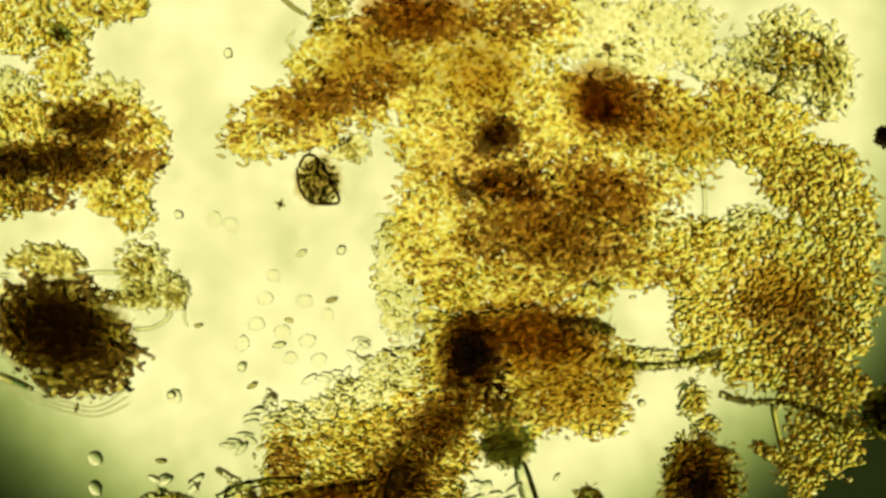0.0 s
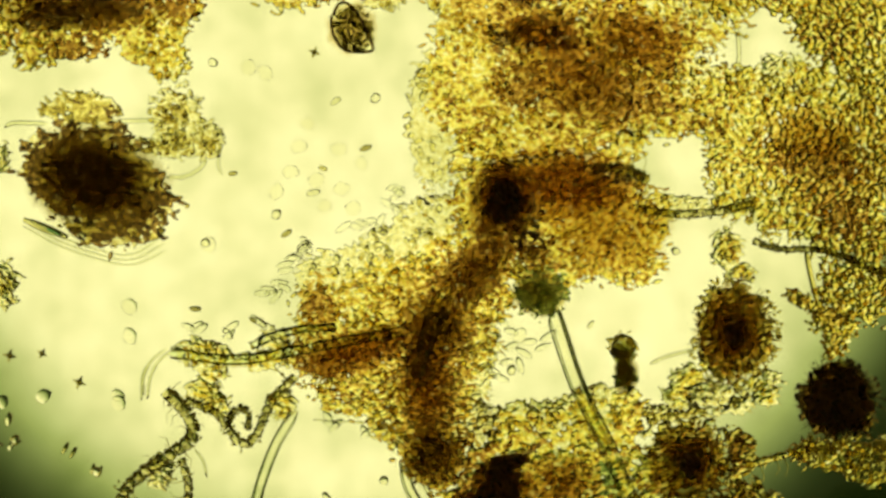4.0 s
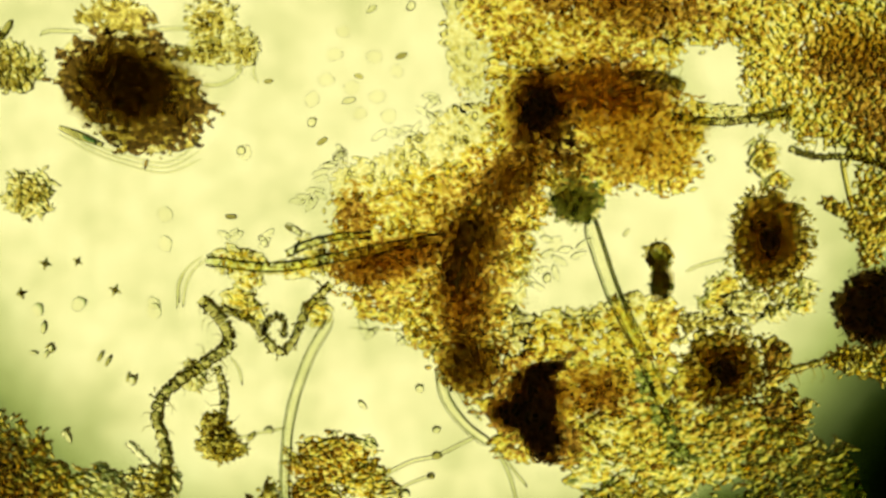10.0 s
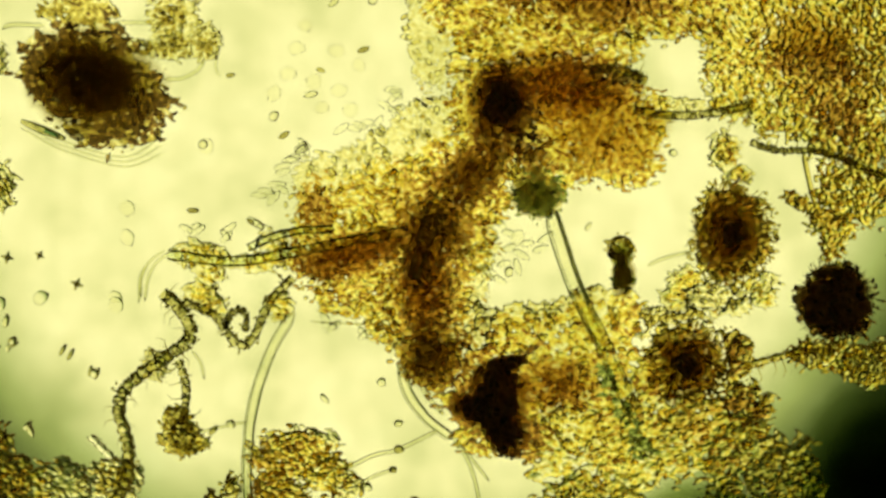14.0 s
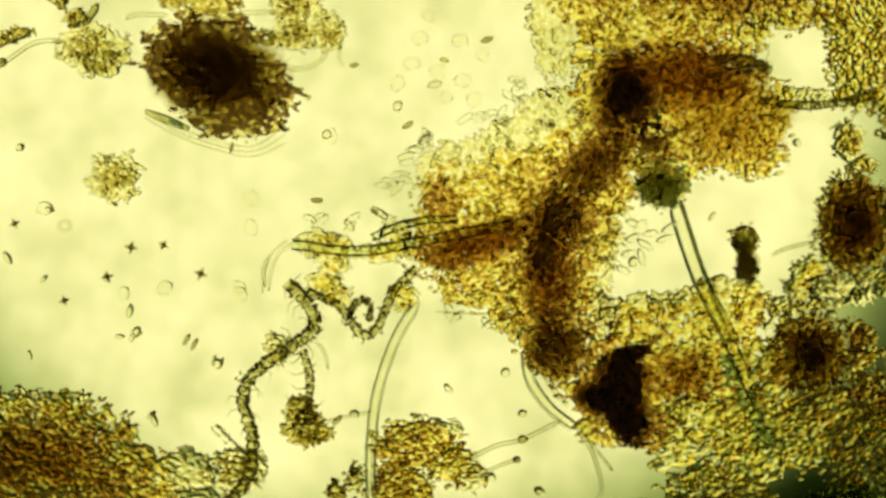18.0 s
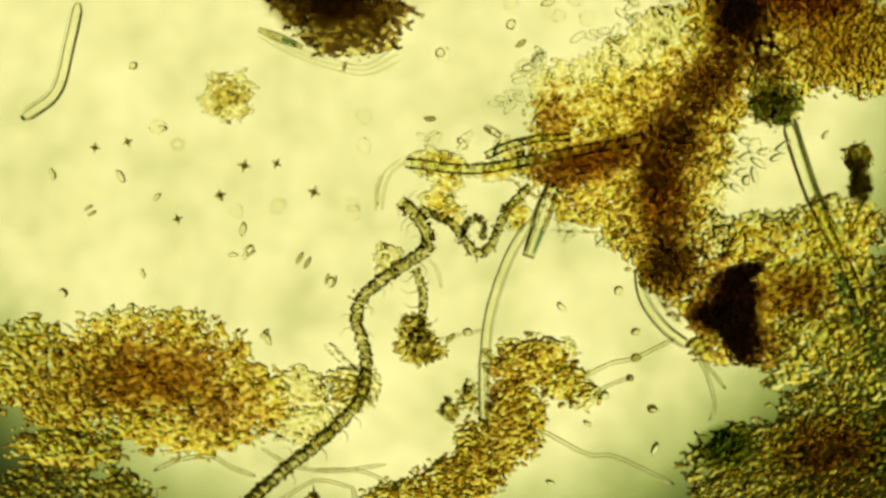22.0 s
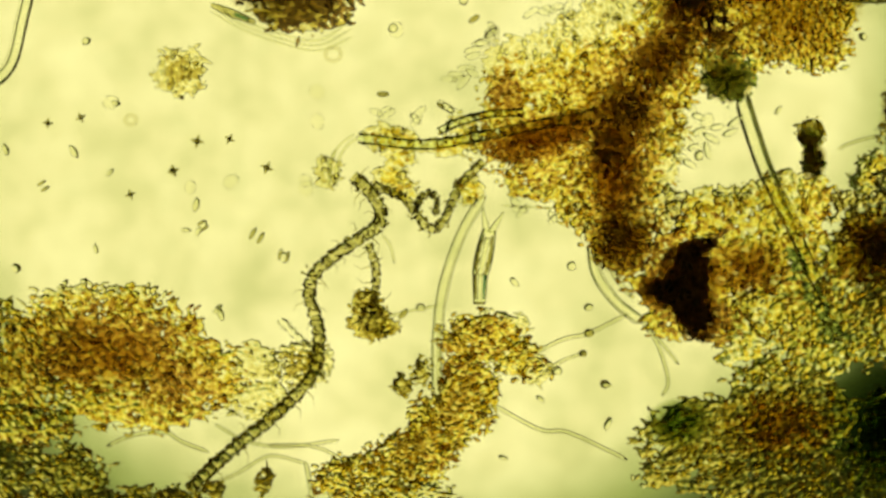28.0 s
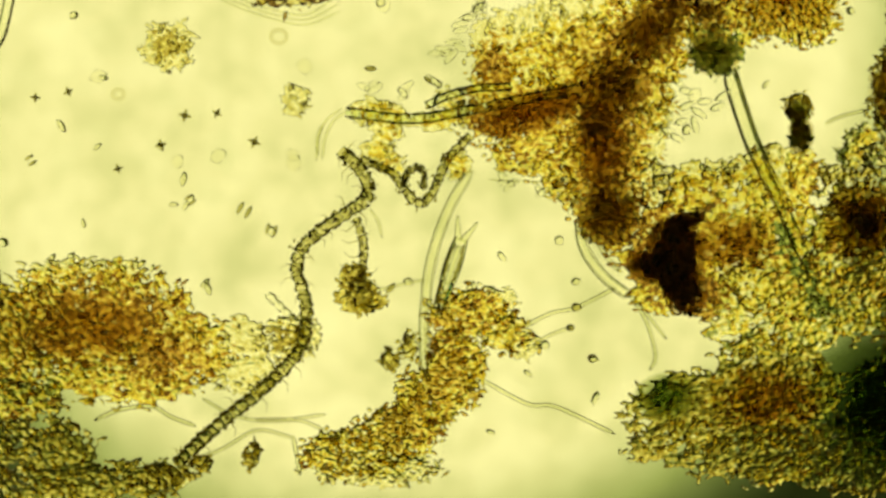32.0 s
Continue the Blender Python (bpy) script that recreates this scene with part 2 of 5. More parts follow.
def grains_mesh(name, centres, sizes, rng, material, smooth=True, stretch=1.7, along=None, shape_of=(ICO_V, ICO_F)):
    """One mesh of many small rounded grains; centres and sizes in metres."""
    n = len(centres)
    if n == 0:
        return None
    ball_v, ball_f = shape_of
    k = len(ball_v)
    shape = np.stack([sizes * rng.uniform(0.9, stretch, n), sizes * rng.uniform(0.5, 0.85, n), sizes * rng.uniform(0.5, 0.8, n)], -1)
    v = ball_v[None] * shape[:, None, :]
    v = v * rng.uniform(0.85, 1.15, (n, k, 1))
    v = np.einsum("nij,nkj->nki", flat_turns(rng, n, 0.5, along), v) + centres[:, None, :]
    v[..., 2] = np.maximum(v[..., 2], 0.0005)
    f = (ball_f[None] + (np.arange(n) * k)[:, None, None]).reshape(-1, 3)
    me = bpy.data.meshes.new(name)
    me.vertices.add(n * k)
    me.vertices.foreach_set("co", v.reshape(-1).astype(np.float32))
    me.loops.add(len(f) * 3)
    me.loops.foreach_set("vertex_index", f.reshape(-1).astype(np.int32))
    me.polygons.add(len(f))
    me.polygons.foreach_set("loop_start", np.arange(0, len(f) * 3, 3, dtype=np.int32))
    me.polygons.foreach_set("use_smooth", np.full(len(f), smooth))
    me.materials.append(material)
    me.update(calc_edges=True)
    return me


def wave(rng, m=7):
    """A smooth uneven field over the plan, about -1 to 1."""
    k = rng.normal(0, 1, (m, 2)) / rng.choice([18.0, 30.0, 50.0], (m, 1))
    ph = rng.uniform(0, 6.28, m)
    return lambda p: np.sin(p @ k.T + ph).sum(1) / math.sqrt(m)


def scatter(blobs, layers, size, rng, ragged=0.35, gaps=0.0):
    """Places for grains inside rounded patches (x, y, half width, half height, turn, thickness), all in mm."""
    out = []
    for bx, by, rx, ry, turn, thick in blobs:
        n = int(layers * 1.35 * math.pi * rx * ry / (2.6 * size * size))
        rim, hole = wave(rng), wave(rng)
        a = rng.uniform(0, 2 * math.pi, n)
        r = np.sqrt(rng.uniform(0, 1.35, n))
        u = np.stack([r * np.cos(a) * rx, r * np.sin(a) * ry], -1)
        c, s = math.cos(radians(turn)), math.sin(radians(turn))
        p = np.stack([bx + u[:, 0] * c - u[:, 1] * s, by + u[:, 0] * s + u[:, 1] * c], -1)
        edge = 1.0 + ragged * rim(p) * 0.6 + rng.normal(0, 0.07, n)
        keep = (r < edge) & (hole(p) > -2.0 + 2.2 * gaps)
        p, r, edge = p[keep], r[keep], edge[keep]
        dome = np.sqrt(np.clip(1.05 - (r / edge) ** 2, 0.02, 1))
        z = size + rng.uniform(0, 1, len(p)) * thick * dome
        out.append(np.stack([(p[:, 0] - 784) / 1000, (441 - p[:, 1]) / 1000, z / 1000], -1))
    return np.concatenate(out) if out else np.zeros((0, 3))


CELL_MESHES = {}


def cell_mesh(material, i):
    """A few shared single-grain meshes of each material."""
    key = (material.name, i)
    if key not in CELL_MESHES:
        rng = np.random.default_rng(900 + i)
        CELL_MESHES[key] = grains_mesh("grain", np.zeros((1, 3)) + (0, 0, 0.02), np.array([0.0055]), rng, material)
        co = np.zeros(len(ICO_V) * 3, np.float32)
        CELL_MESHES[key].vertices.foreach_get("co", co)
        co = co.reshape(-1, 3) - np.array([0, 0, 0.02], np.float32)
        CELL_MESHES[key].vertices.foreach_set("co", co.reshape(-1))
        CELL_MESHES[key].update()
    return CELL_MESHES[key]


FILMS = []


def blob_field(p, blobs, rim):
    """Above 0 inside the patches, falling outwards."""
    field = np.full(len(p), -9.0)
    for bx, by, rx, ry, turn, thick in blobs:
        c, s = math.cos(radians(turn)), math.sin(radians(turn))
        u = (p[:, 0] - bx) * c + (p[:, 1] - by) * s
        w = -(p[:, 0] - bx) * s + (p[:, 1] - by) * c
        field = np.maximum(field, 1.0 - np.sqrt((u / rx) ** 2 + (w / ry) ** 2))
    return field + rim[0](p) * 0.11 + rim[1](p * 2.6) * 0.09


def pieces_of(mask):
    """Splits a grid of cells into its connected pieces."""
    left = {(int(i), int(j)) for i, j in np.argwhere(mask)}
    out = []
    while left:
        todo = [left.pop()]
        got = []
        while todo:
            i, j = todo.pop()
            got.append((i, j))
            for q in ((i + 1, j), (i - 1, j), (i, j + 1), (i, j - 1)):
                if q in left:
                    left.remove(q)
                    todo.append(q)
        out.append(np.array(got))
    return out


def packed_grains(p, wide, held, rim, others, rng, relief):
    """Domed grains packed side by side, about wide mm apart, wherever a grain's middle lies inside the patches.
    Gives the height over each plan point of p, and which kind of matter lies there."""
    cx, cy = wide * 1.35, wide * 0.66
    i0, j0 = int(p[:, 0].min() // cx) - 3, int(p[:, 1].min() // cy) - 3
    ni, nj = int(p[:, 0].max() // cx) - i0 + 4, int(p[:, 1].max() // cy) - j0 + 4
    ii, jj = np.meshgrid(np.arange(ni), np.arange(nj), indexing="ij")
    mid = np.stack([(ii + i0 + rng.uniform(0, 1, ii.shape)) * cx, (jj + j0 + rng.uniform(0, 1, ii.shape)) * cy], -1)
    flat = mid.reshape(-1, 2)
    kind = np.full(len(flat), -1)
    for name, blobs in held.items():
        k = FILM_KINDS.index(name)
        f = blob_field(flat, blobs, rim)
        if k > 1:
            kind[(f + rng.normal(0, 0.28, len(flat)) > 0.2) & ((kind >= 0) | (f > 0.02))] = k
        else:
            kind[f + np.clip(rng.normal(0, 0.09, len(flat)), -0.3, 0.2) > 0.03] = k
    chance = rng.uniform(0, 1, len(flat)) + 0.17 * wave(rng, 9)(flat * 0.7)
    for low, high, k in ((-9, 0.07, 5), (0.07, 0.24, 2), (0.90, 9, 0)):
        kind[(kind == 1) & (chance >= low) & (chance < high)] = k
    for other, other_rim in others:
        kind[blob_field(flat, other, other_rim) > 0.0] = -1
    kind = kind.reshape(ii.shape)
    turn = rng.normal(0.15, 0.6, ii.shape)
    ca, sa = np.cos(turn), np.sin(turn)
    long = wide * rng.uniform(0.9, 1.7, ii.shape)
    broad = wide * rng.uniform(0.45, 0.7, ii.shape)
    high = wide * relief * rng.uniform(0.45, 1.0, ii.shape)
    pi, pj = (p[:, 0] // cx).astype(int) - i0, (p[:, 1] // cy).astype(int) - j0
    best, won = np.zeros(len(p)), np.full(len(p), max(0, min(1, FILM_KINDS.index(next(iter(held))))))
    for di in (-2, -1, 0, 1, 2):
        for dj in (-3, -2, -1, 0, 1, 2, 3):
            a, b = np.clip(pi + di, 0, ni - 1), np.clip(pj + dj, 0, nj - 1)
            d = p - mid[a, b]
            u, w = d[:, 0] * ca[a, b] + d[:, 1] * sa[a, b], d[:, 1] * ca[a, b] - d[:, 0] * sa[a, b]
            h = np.where(kind[a, b] >= 0, high[a, b] * (1 - (u / long[a, b]) ** 2 - (w / broad[a, b]) ** 2), 0)
            won = np.where(h > best, kind[a, b], won)
            best = np.maximum(best, h)
    return best, won


def add_films(held, rng, parent, relief, step, wide):
    """Closed sheets of jelly set with packed domed grains that hold a colony's patches together, clear of the sheets laid before."""
    blobs = [q for kind in held for q in held[kind]]
    b = np.array(blobs)
    r = np.maximum(b[:, 2], b[:, 3]) * 1.3
    x0, x1 = (b[:, 0] - r).min(), (b[:, 0] + r).max()
    y0, y1 = (b[:, 1] - r).min(), (b[:, 1] + r).max()
    gx, gy = np.meshgrid(np.arange(math.floor(x0 / step) * step, x1, step), np.arange(math.floor(y0 / step) * step, y1, step))
    p = np.stack([gx.ravel(), gy.ravel()], -1)
    rim = (wave(rng, 9), wave(rng, 9))
    bumps, won = packed_grains(p, wide, held, rim, FILMS, rng, relief)
    FILMS.append((blobs, rim))
    field = blob_field(p, blobs, rim)
    for other, other_rim in FILMS[:-1]:
        field = np.minimum(field, 0.1 - blob_field(p, other, other_rim))
    inside = ((bumps > 0.3) | ((field > 0.1) & (wave(rng, 9)(p * 2.5) > -0.8))).reshape(gx.shape)
    top = (bumps * np.clip(0.45 + 2.5 * field, 0.45, 1) + 0.6 + 6 * np.clip(field, 0, 0.6)) / 1000
    h, w = gx.shape
    idx = np.arange(h * w).reshape(h, w)
    for cells in pieces_of(inside[:-1, :-1] & inside[1:, :-1] & inside[:-1, 1:] & inside[1:, 1:]):
        if len(cells) < 10:
            continue
        ci, cj = cells.T
        f = np.stack([idx[ci + 1, cj], idx[ci + 1, cj + 1], idx[ci, cj + 1], idx[ci, cj]], -1)
        slots = won[idx[ci, cj]]
        used = np.unique(f)
        new_index = np.full(h * w, -1)
        new_index[used] = np.arange(len(used))
        f = new_index[f]
        n = len(used)
        px, py = (p[used, 0] - 784) / 1000, (441 - p[used, 1]) / 1000
        verts = np.concatenate([np.stack([px, py, top[used]], -1), np.stack([px, py, np.full(n, 0.0004)], -1)])
        edges = np.concatenate([f[:, [0, 1]], f[:, [1, 2]], f[:, [2, 3]], f[:, [3, 0]]])
        key = np.sort(edges, 1)
        _, first, count = np.unique(key[:, 0] * (n + 1) + key[:, 1], return_index=True, return_counts=True)
        first = first[count == 1]
        e = edges[first]
        walls = np.stack([e[:, 1], e[:, 0], e[:, 0] + n, e[:, 1] + n], -1)
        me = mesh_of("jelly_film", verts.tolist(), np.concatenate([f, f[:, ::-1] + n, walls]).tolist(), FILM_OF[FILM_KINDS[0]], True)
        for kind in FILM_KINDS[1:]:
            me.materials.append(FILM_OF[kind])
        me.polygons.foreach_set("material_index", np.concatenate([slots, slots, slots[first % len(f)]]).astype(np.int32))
        part("jelly_film", me, parent)


def crumbs_along(line, radius, size, count, material, parent, seed):
    """Fine grains that stick to a strand; mm."""
    rng = np.random.default_rng(seed)
    pts = np.array([q[:] for q in line])
    i = rng.integers(0, len(pts) - 1, count)
    t = rng.uniform(0, 1, (count, 1))
    c = pts[i] * (1 - t) + pts[i + 1] * t
    a = rng.uniform(0, 2 * math.pi, count)
    d = pts[i + 1] - pts[i]
    side = np.stack([-d[:, 1], d[:, 0]], -1) / (np.linalg.norm(d[:, :2], axis=1)[:, None] + 1e-9)
    r = radius / 1000 * np.clip(rng.normal(0.85, 0.3, count), 0.2, 1.9)
    c[:, :2] += side * (np.cos(a) * r)[:, None]
    c[:, 2] = np.maximum(c[:, 2] + np.sin(a) * r, size / 1000)
    part("crumb_coat", grains_mesh("crumb_coat", c, size / 1000 * rng.uniform(0.6, 1.2, count), rng, material), parent, kind="stuff")


def lens_mesh():
    """A smooth lens of radius 1 with its base at z = 0."""
    bm = bmesh.new()
    bmesh.ops.create_icosphere(bm, subdivisions=4, radius=1.0)
    for v in bm.verts:
        v.co.z = (v.co.z + 1.0) * 0.5
    for f in bm.faces:
        f.smooth = True
    me = bpy.data.meshes.new("slime")
    bm.to_mesh(me)
    bm.free()
    return me


LENSES = {}


def slime(x, y, rx, ry, turn, high, material, parent, base=1.0):
    """A soft lens of slimy matter under a thing; mm and degrees."""
    if material.name not in LENSES:
        LENSES[material.name] = lens_mesh()
        LENSES[material.name].materials.append(material)
    ob = new("slime", LENSES[material.name])
    ob.parent = parent
    ob.location = at(x, y, base) - parent.location
    ob.rotation_euler = (0, 0, -radians(turn))
    ob.scale = (rx / 1000, ry / 1000, high / 1000)
    return ob


def core_mesh(x, y, rx, ry, turn, high, seed, material):
    """A rough solid heap with a flat base on the slide; mm."""
    bm = bmesh.new()
    bmesh.ops.create_icosphere(bm, subdivisions=4, radius=1.0)
    c, s = math.cos(radians(turn)), math.sin(radians(turn))
    for v in bm.verts:
        k = 0.92 + 0.5 * noise.noise(v.co * 1.6 + Vector((seed, 0, 0))) + 0.36 * noise.noise(v.co * 5.0 + Vector((0, seed, 0))) + 0.25 * noise.noise(v.co * 13.0)
        u, w = v.co.x * rx * k, v.co.y * ry * k
        v.co = at(x + u * c - w * s, y + u * s + w * c, max(1.0, (v.co.z * 0.5 + 0.45) * high * k))
    for f in bm.faces:
        f.smooth = True
    me = bpy.data.meshes.new("core")
    bm.to_mesh(me)
    bm.free()
    me.materials.append(material)
    return me


def colony(name, x, y, label, category, seed, patches, loose=0, loose_material=None, group="", cores=(), film=True, slimes=(), relief=1.0, wide=7.2):
    """A heap of cells on the slide. patches: (part name, material, layers, grain mm, raggedness, gaps, blobs)."""
    rng = np.random.default_rng(seed)
    ob = thing(name, x, y, label, category, group)
    rim_places = []
    for pname, material, layers, size, ragged, gaps, blobs, *lie in patches:
        layers, size = layers * (GRAIN_SHARE.get(material.name, 1.0) if film else 1.0), size * 0.85
        c = scatter(blobs, layers, size, rng, ragged, gaps)
        if not len(c):
            continue
        sizes = size / 1000 * rng.uniform(0.55, 1.3, len(c))
        part(pname, grains_mesh(pname, c, sizes, rng, material, True, *lie), ob, kind="stuff")
        if loose:
            rim_places.append(scatter(blobs, 0.5, size, rng, ragged + 0.15, gaps))
    held = {k: [q for patch in patches if patch[1].name == k for q in patch[6]] for k in FILM_KINDS}
    held = {k: q for k, q in held.items() if q}
    if film and held:
        add_films(held, rng, ob, relief, 0.27 * wide, wide)
    for i, (cx, cy, rx, ry, turn, material) in enumerate(slimes):
        slime(cx, cy, rx, ry, turn, 10 + 1.5 * i, material, ob, 0.8 + 0.6 * i)
    for i, (cx, cy, rx, ry, turn, high) in enumerate(cores):
        part("core", core_mesh(cx, cy, rx, ry, turn, high, seed + i * 3.7, CORE), ob, "opaque blackish core")
    if loose:
        c = np.concatenate(rim_places)
        c = c[rng.permutation(len(c))[:loose]]
        for i, q in enumerate(c):
            g = new("grain", cell_mesh(loose_material or GOLD, i % 6))
            g.parent = ob
            g.location = Vector(q) - ob.location + Vector((0, 0, 0.006))
            g.rotation_euler = (rng.uniform(-0.4, 0.4), rng.uniform(-0.4, 0.4), rng.uniform(0, 6.28))
    return ob


def smooth_line(points, step=6.0):
    """Catmull-Rom through plan points (x, y, z), resampled about every step mm, in metres."""
    p = [Vector(q) for q in points]
    p = [p[0] * 2 - p[1]] + p + [p[-1] * 2 - p[-2]]
    out = []
    for a, b, c, d in zip(p, p[1:], p[2:], p[3:]):
        n = max(2, int((c - b).length / step))
        for i in range(n):
            t = i / n
            out.append(0.5 * ((2 * b) + (c - a) * t + (2 * a - 5 * b + 4 * c - d) * t * t + (3 * b - a - 3 * c + d) * t ** 3))
    out.append(p[-2])
    return [at(*q) for q in out]


def tube_mesh(name, line, radius, material, sides=8, taper=None, wobble=0.0, seed=1, hollow=0.0):
    """A closed tube along a line, radius in mm; hollow: inner radius as a share, for a thin-walled pipe."""
    rng = random.Random(seed)
    verts, faces = [], []

    def skin(scale, flip):
        base = len(verts)
        n = len(line)
        for i, q in enumerate(line):
            d = (line[min(i + 1, n - 1)] - line[max(i - 1, 0)]).normalized()
            side = d.cross(Vector((0, 0, 1))).normalized()
            up = side.cross(d)
            r = radius / 1000 * scale * (taper(i / (n - 1)) if taper else 1.0) * (1 + wobble * rng.uniform(-1, 1))
            for s in range(sides):
                a = 2 * math.pi * s / sides
                verts.append(q + (side * math.cos(a) + up * math.sin(a)) * r)
        for i in range(n - 1):
            for s in range(sides):
                f = [base + i * sides + s, base + i * sides + (s + 1) % sides, base + (i + 1) * sides + (s + 1) % sides, base + (i + 1) * sides + s]
                faces.append(f if flip else f[::-1])
        return base, n

    b0, n = skin(1.0, False)
    if hollow:
        b1, n = skin(hollow, True)
        for end in (0, n - 1):
            for s in range(sides):
                t = (s + 1) % sides
                f = [b0 + end * sides + s, b0 + end * sides + t, b1 + end * sides + t, b1 + end * sides + s]
                faces.append(f if end else f[::-1])
    else:
        faces.append([b0 + s for s in range(sides)])
        faces.append([b0 + (n - 1) * sides + s for s in range(sides)][::-1])
    return mesh_of(name, verts, faces, material, True)


def flake(name, outline_rx, outline_ry, thick, material, seed, points=14, power=2.0):
    """A small irregular pebble-like body centred on its own origin; mm."""
    bm = bmesh.new()
    bmesh.ops.create_icosphere(bm, subdivisions=2, radius=1.0)
    for v in bm.verts:
        k = 1 + 0.22 * noise.noise(v.co * 1.7 + Vector((seed, 0, 0)))
        v.co = Vector((v.co.x * outline_rx * k, v.co.y * outline_ry * k, v.co.z * thick * k)) / 1000
    for f in bm.faces:
        f.smooth = True
    me = bpy.data.meshes.new(name)
    bm.to_mesh(me)
    bm.free()
    me.materials.append(material)
    return me


# ---- the slide and the lamp ----
def build_slide():
    bm = bmesh.new()
    bmesh.ops.create_cube(bm, size=1.0)
    for v in bm.verts:
        v.co = Vector((v.co.x * 9.0, v.co.y * 6.0, v.co.z * 0.12 - 0.06))
    bmesh.ops.bevel(bm, geom=bm.edges[:], offset=0.012, segments=2, affect="EDGES")
    me = bpy.data.meshes.new("glass_slide")
    bm.to_mesh(me)
    bm.free()
    me.materials.append(SLIDE_GLASS)
    ob = new("glass_slide", me)
    ob.location = (0.3, 0.1, 0)
    ob.visible_shadow = False
    return tagged(ob, "clear glass microscope slide with faint smudges", "slide", kind="structure")


def build_lamp():
    ob = new("field_lamp")
    tagged(ob, "round glowing field lamp of the microscope in a black housing", "lamp")
    n = 96
    rim = LAMP_RADIUS * 1.45
    verts = [(0, 0, 0)] + [(rim * math.cos(2 * math.pi * i / n), rim * math.sin(2 * math.pi * i / n), 0) for i in range(n)]
    faces = [(0, 1 + i, 1 + (i + 1) % n) for i in range(n)]
    part("lens", mesh_of("lens", verts, faces, LAMP_GLOW), ob, "glowing pale yellow lens")
    verts, faces = [], []
    for r, z in ((rim, 0.01), (rim * 1.12, 0.01), (rim * 1.12, -0.5), (rim, -0.5)):
        verts += [(r * math.cos(2 * math.pi * i / n), r * math.sin(2 * math.pi * i / n), z) for i in range(n)]
    for k in range(4):
        for i in range(n):
            j, l = (i + 1) % n, (k + 1) % 4
            faces.append((k * n + i, k * n + j, l * n + j, l * n + i))
    part("housing", mesh_of("housing", verts, faces, HOUSING, True), ob, "black metal housing")
    return ob


build_slide()
lamp = build_lamp()

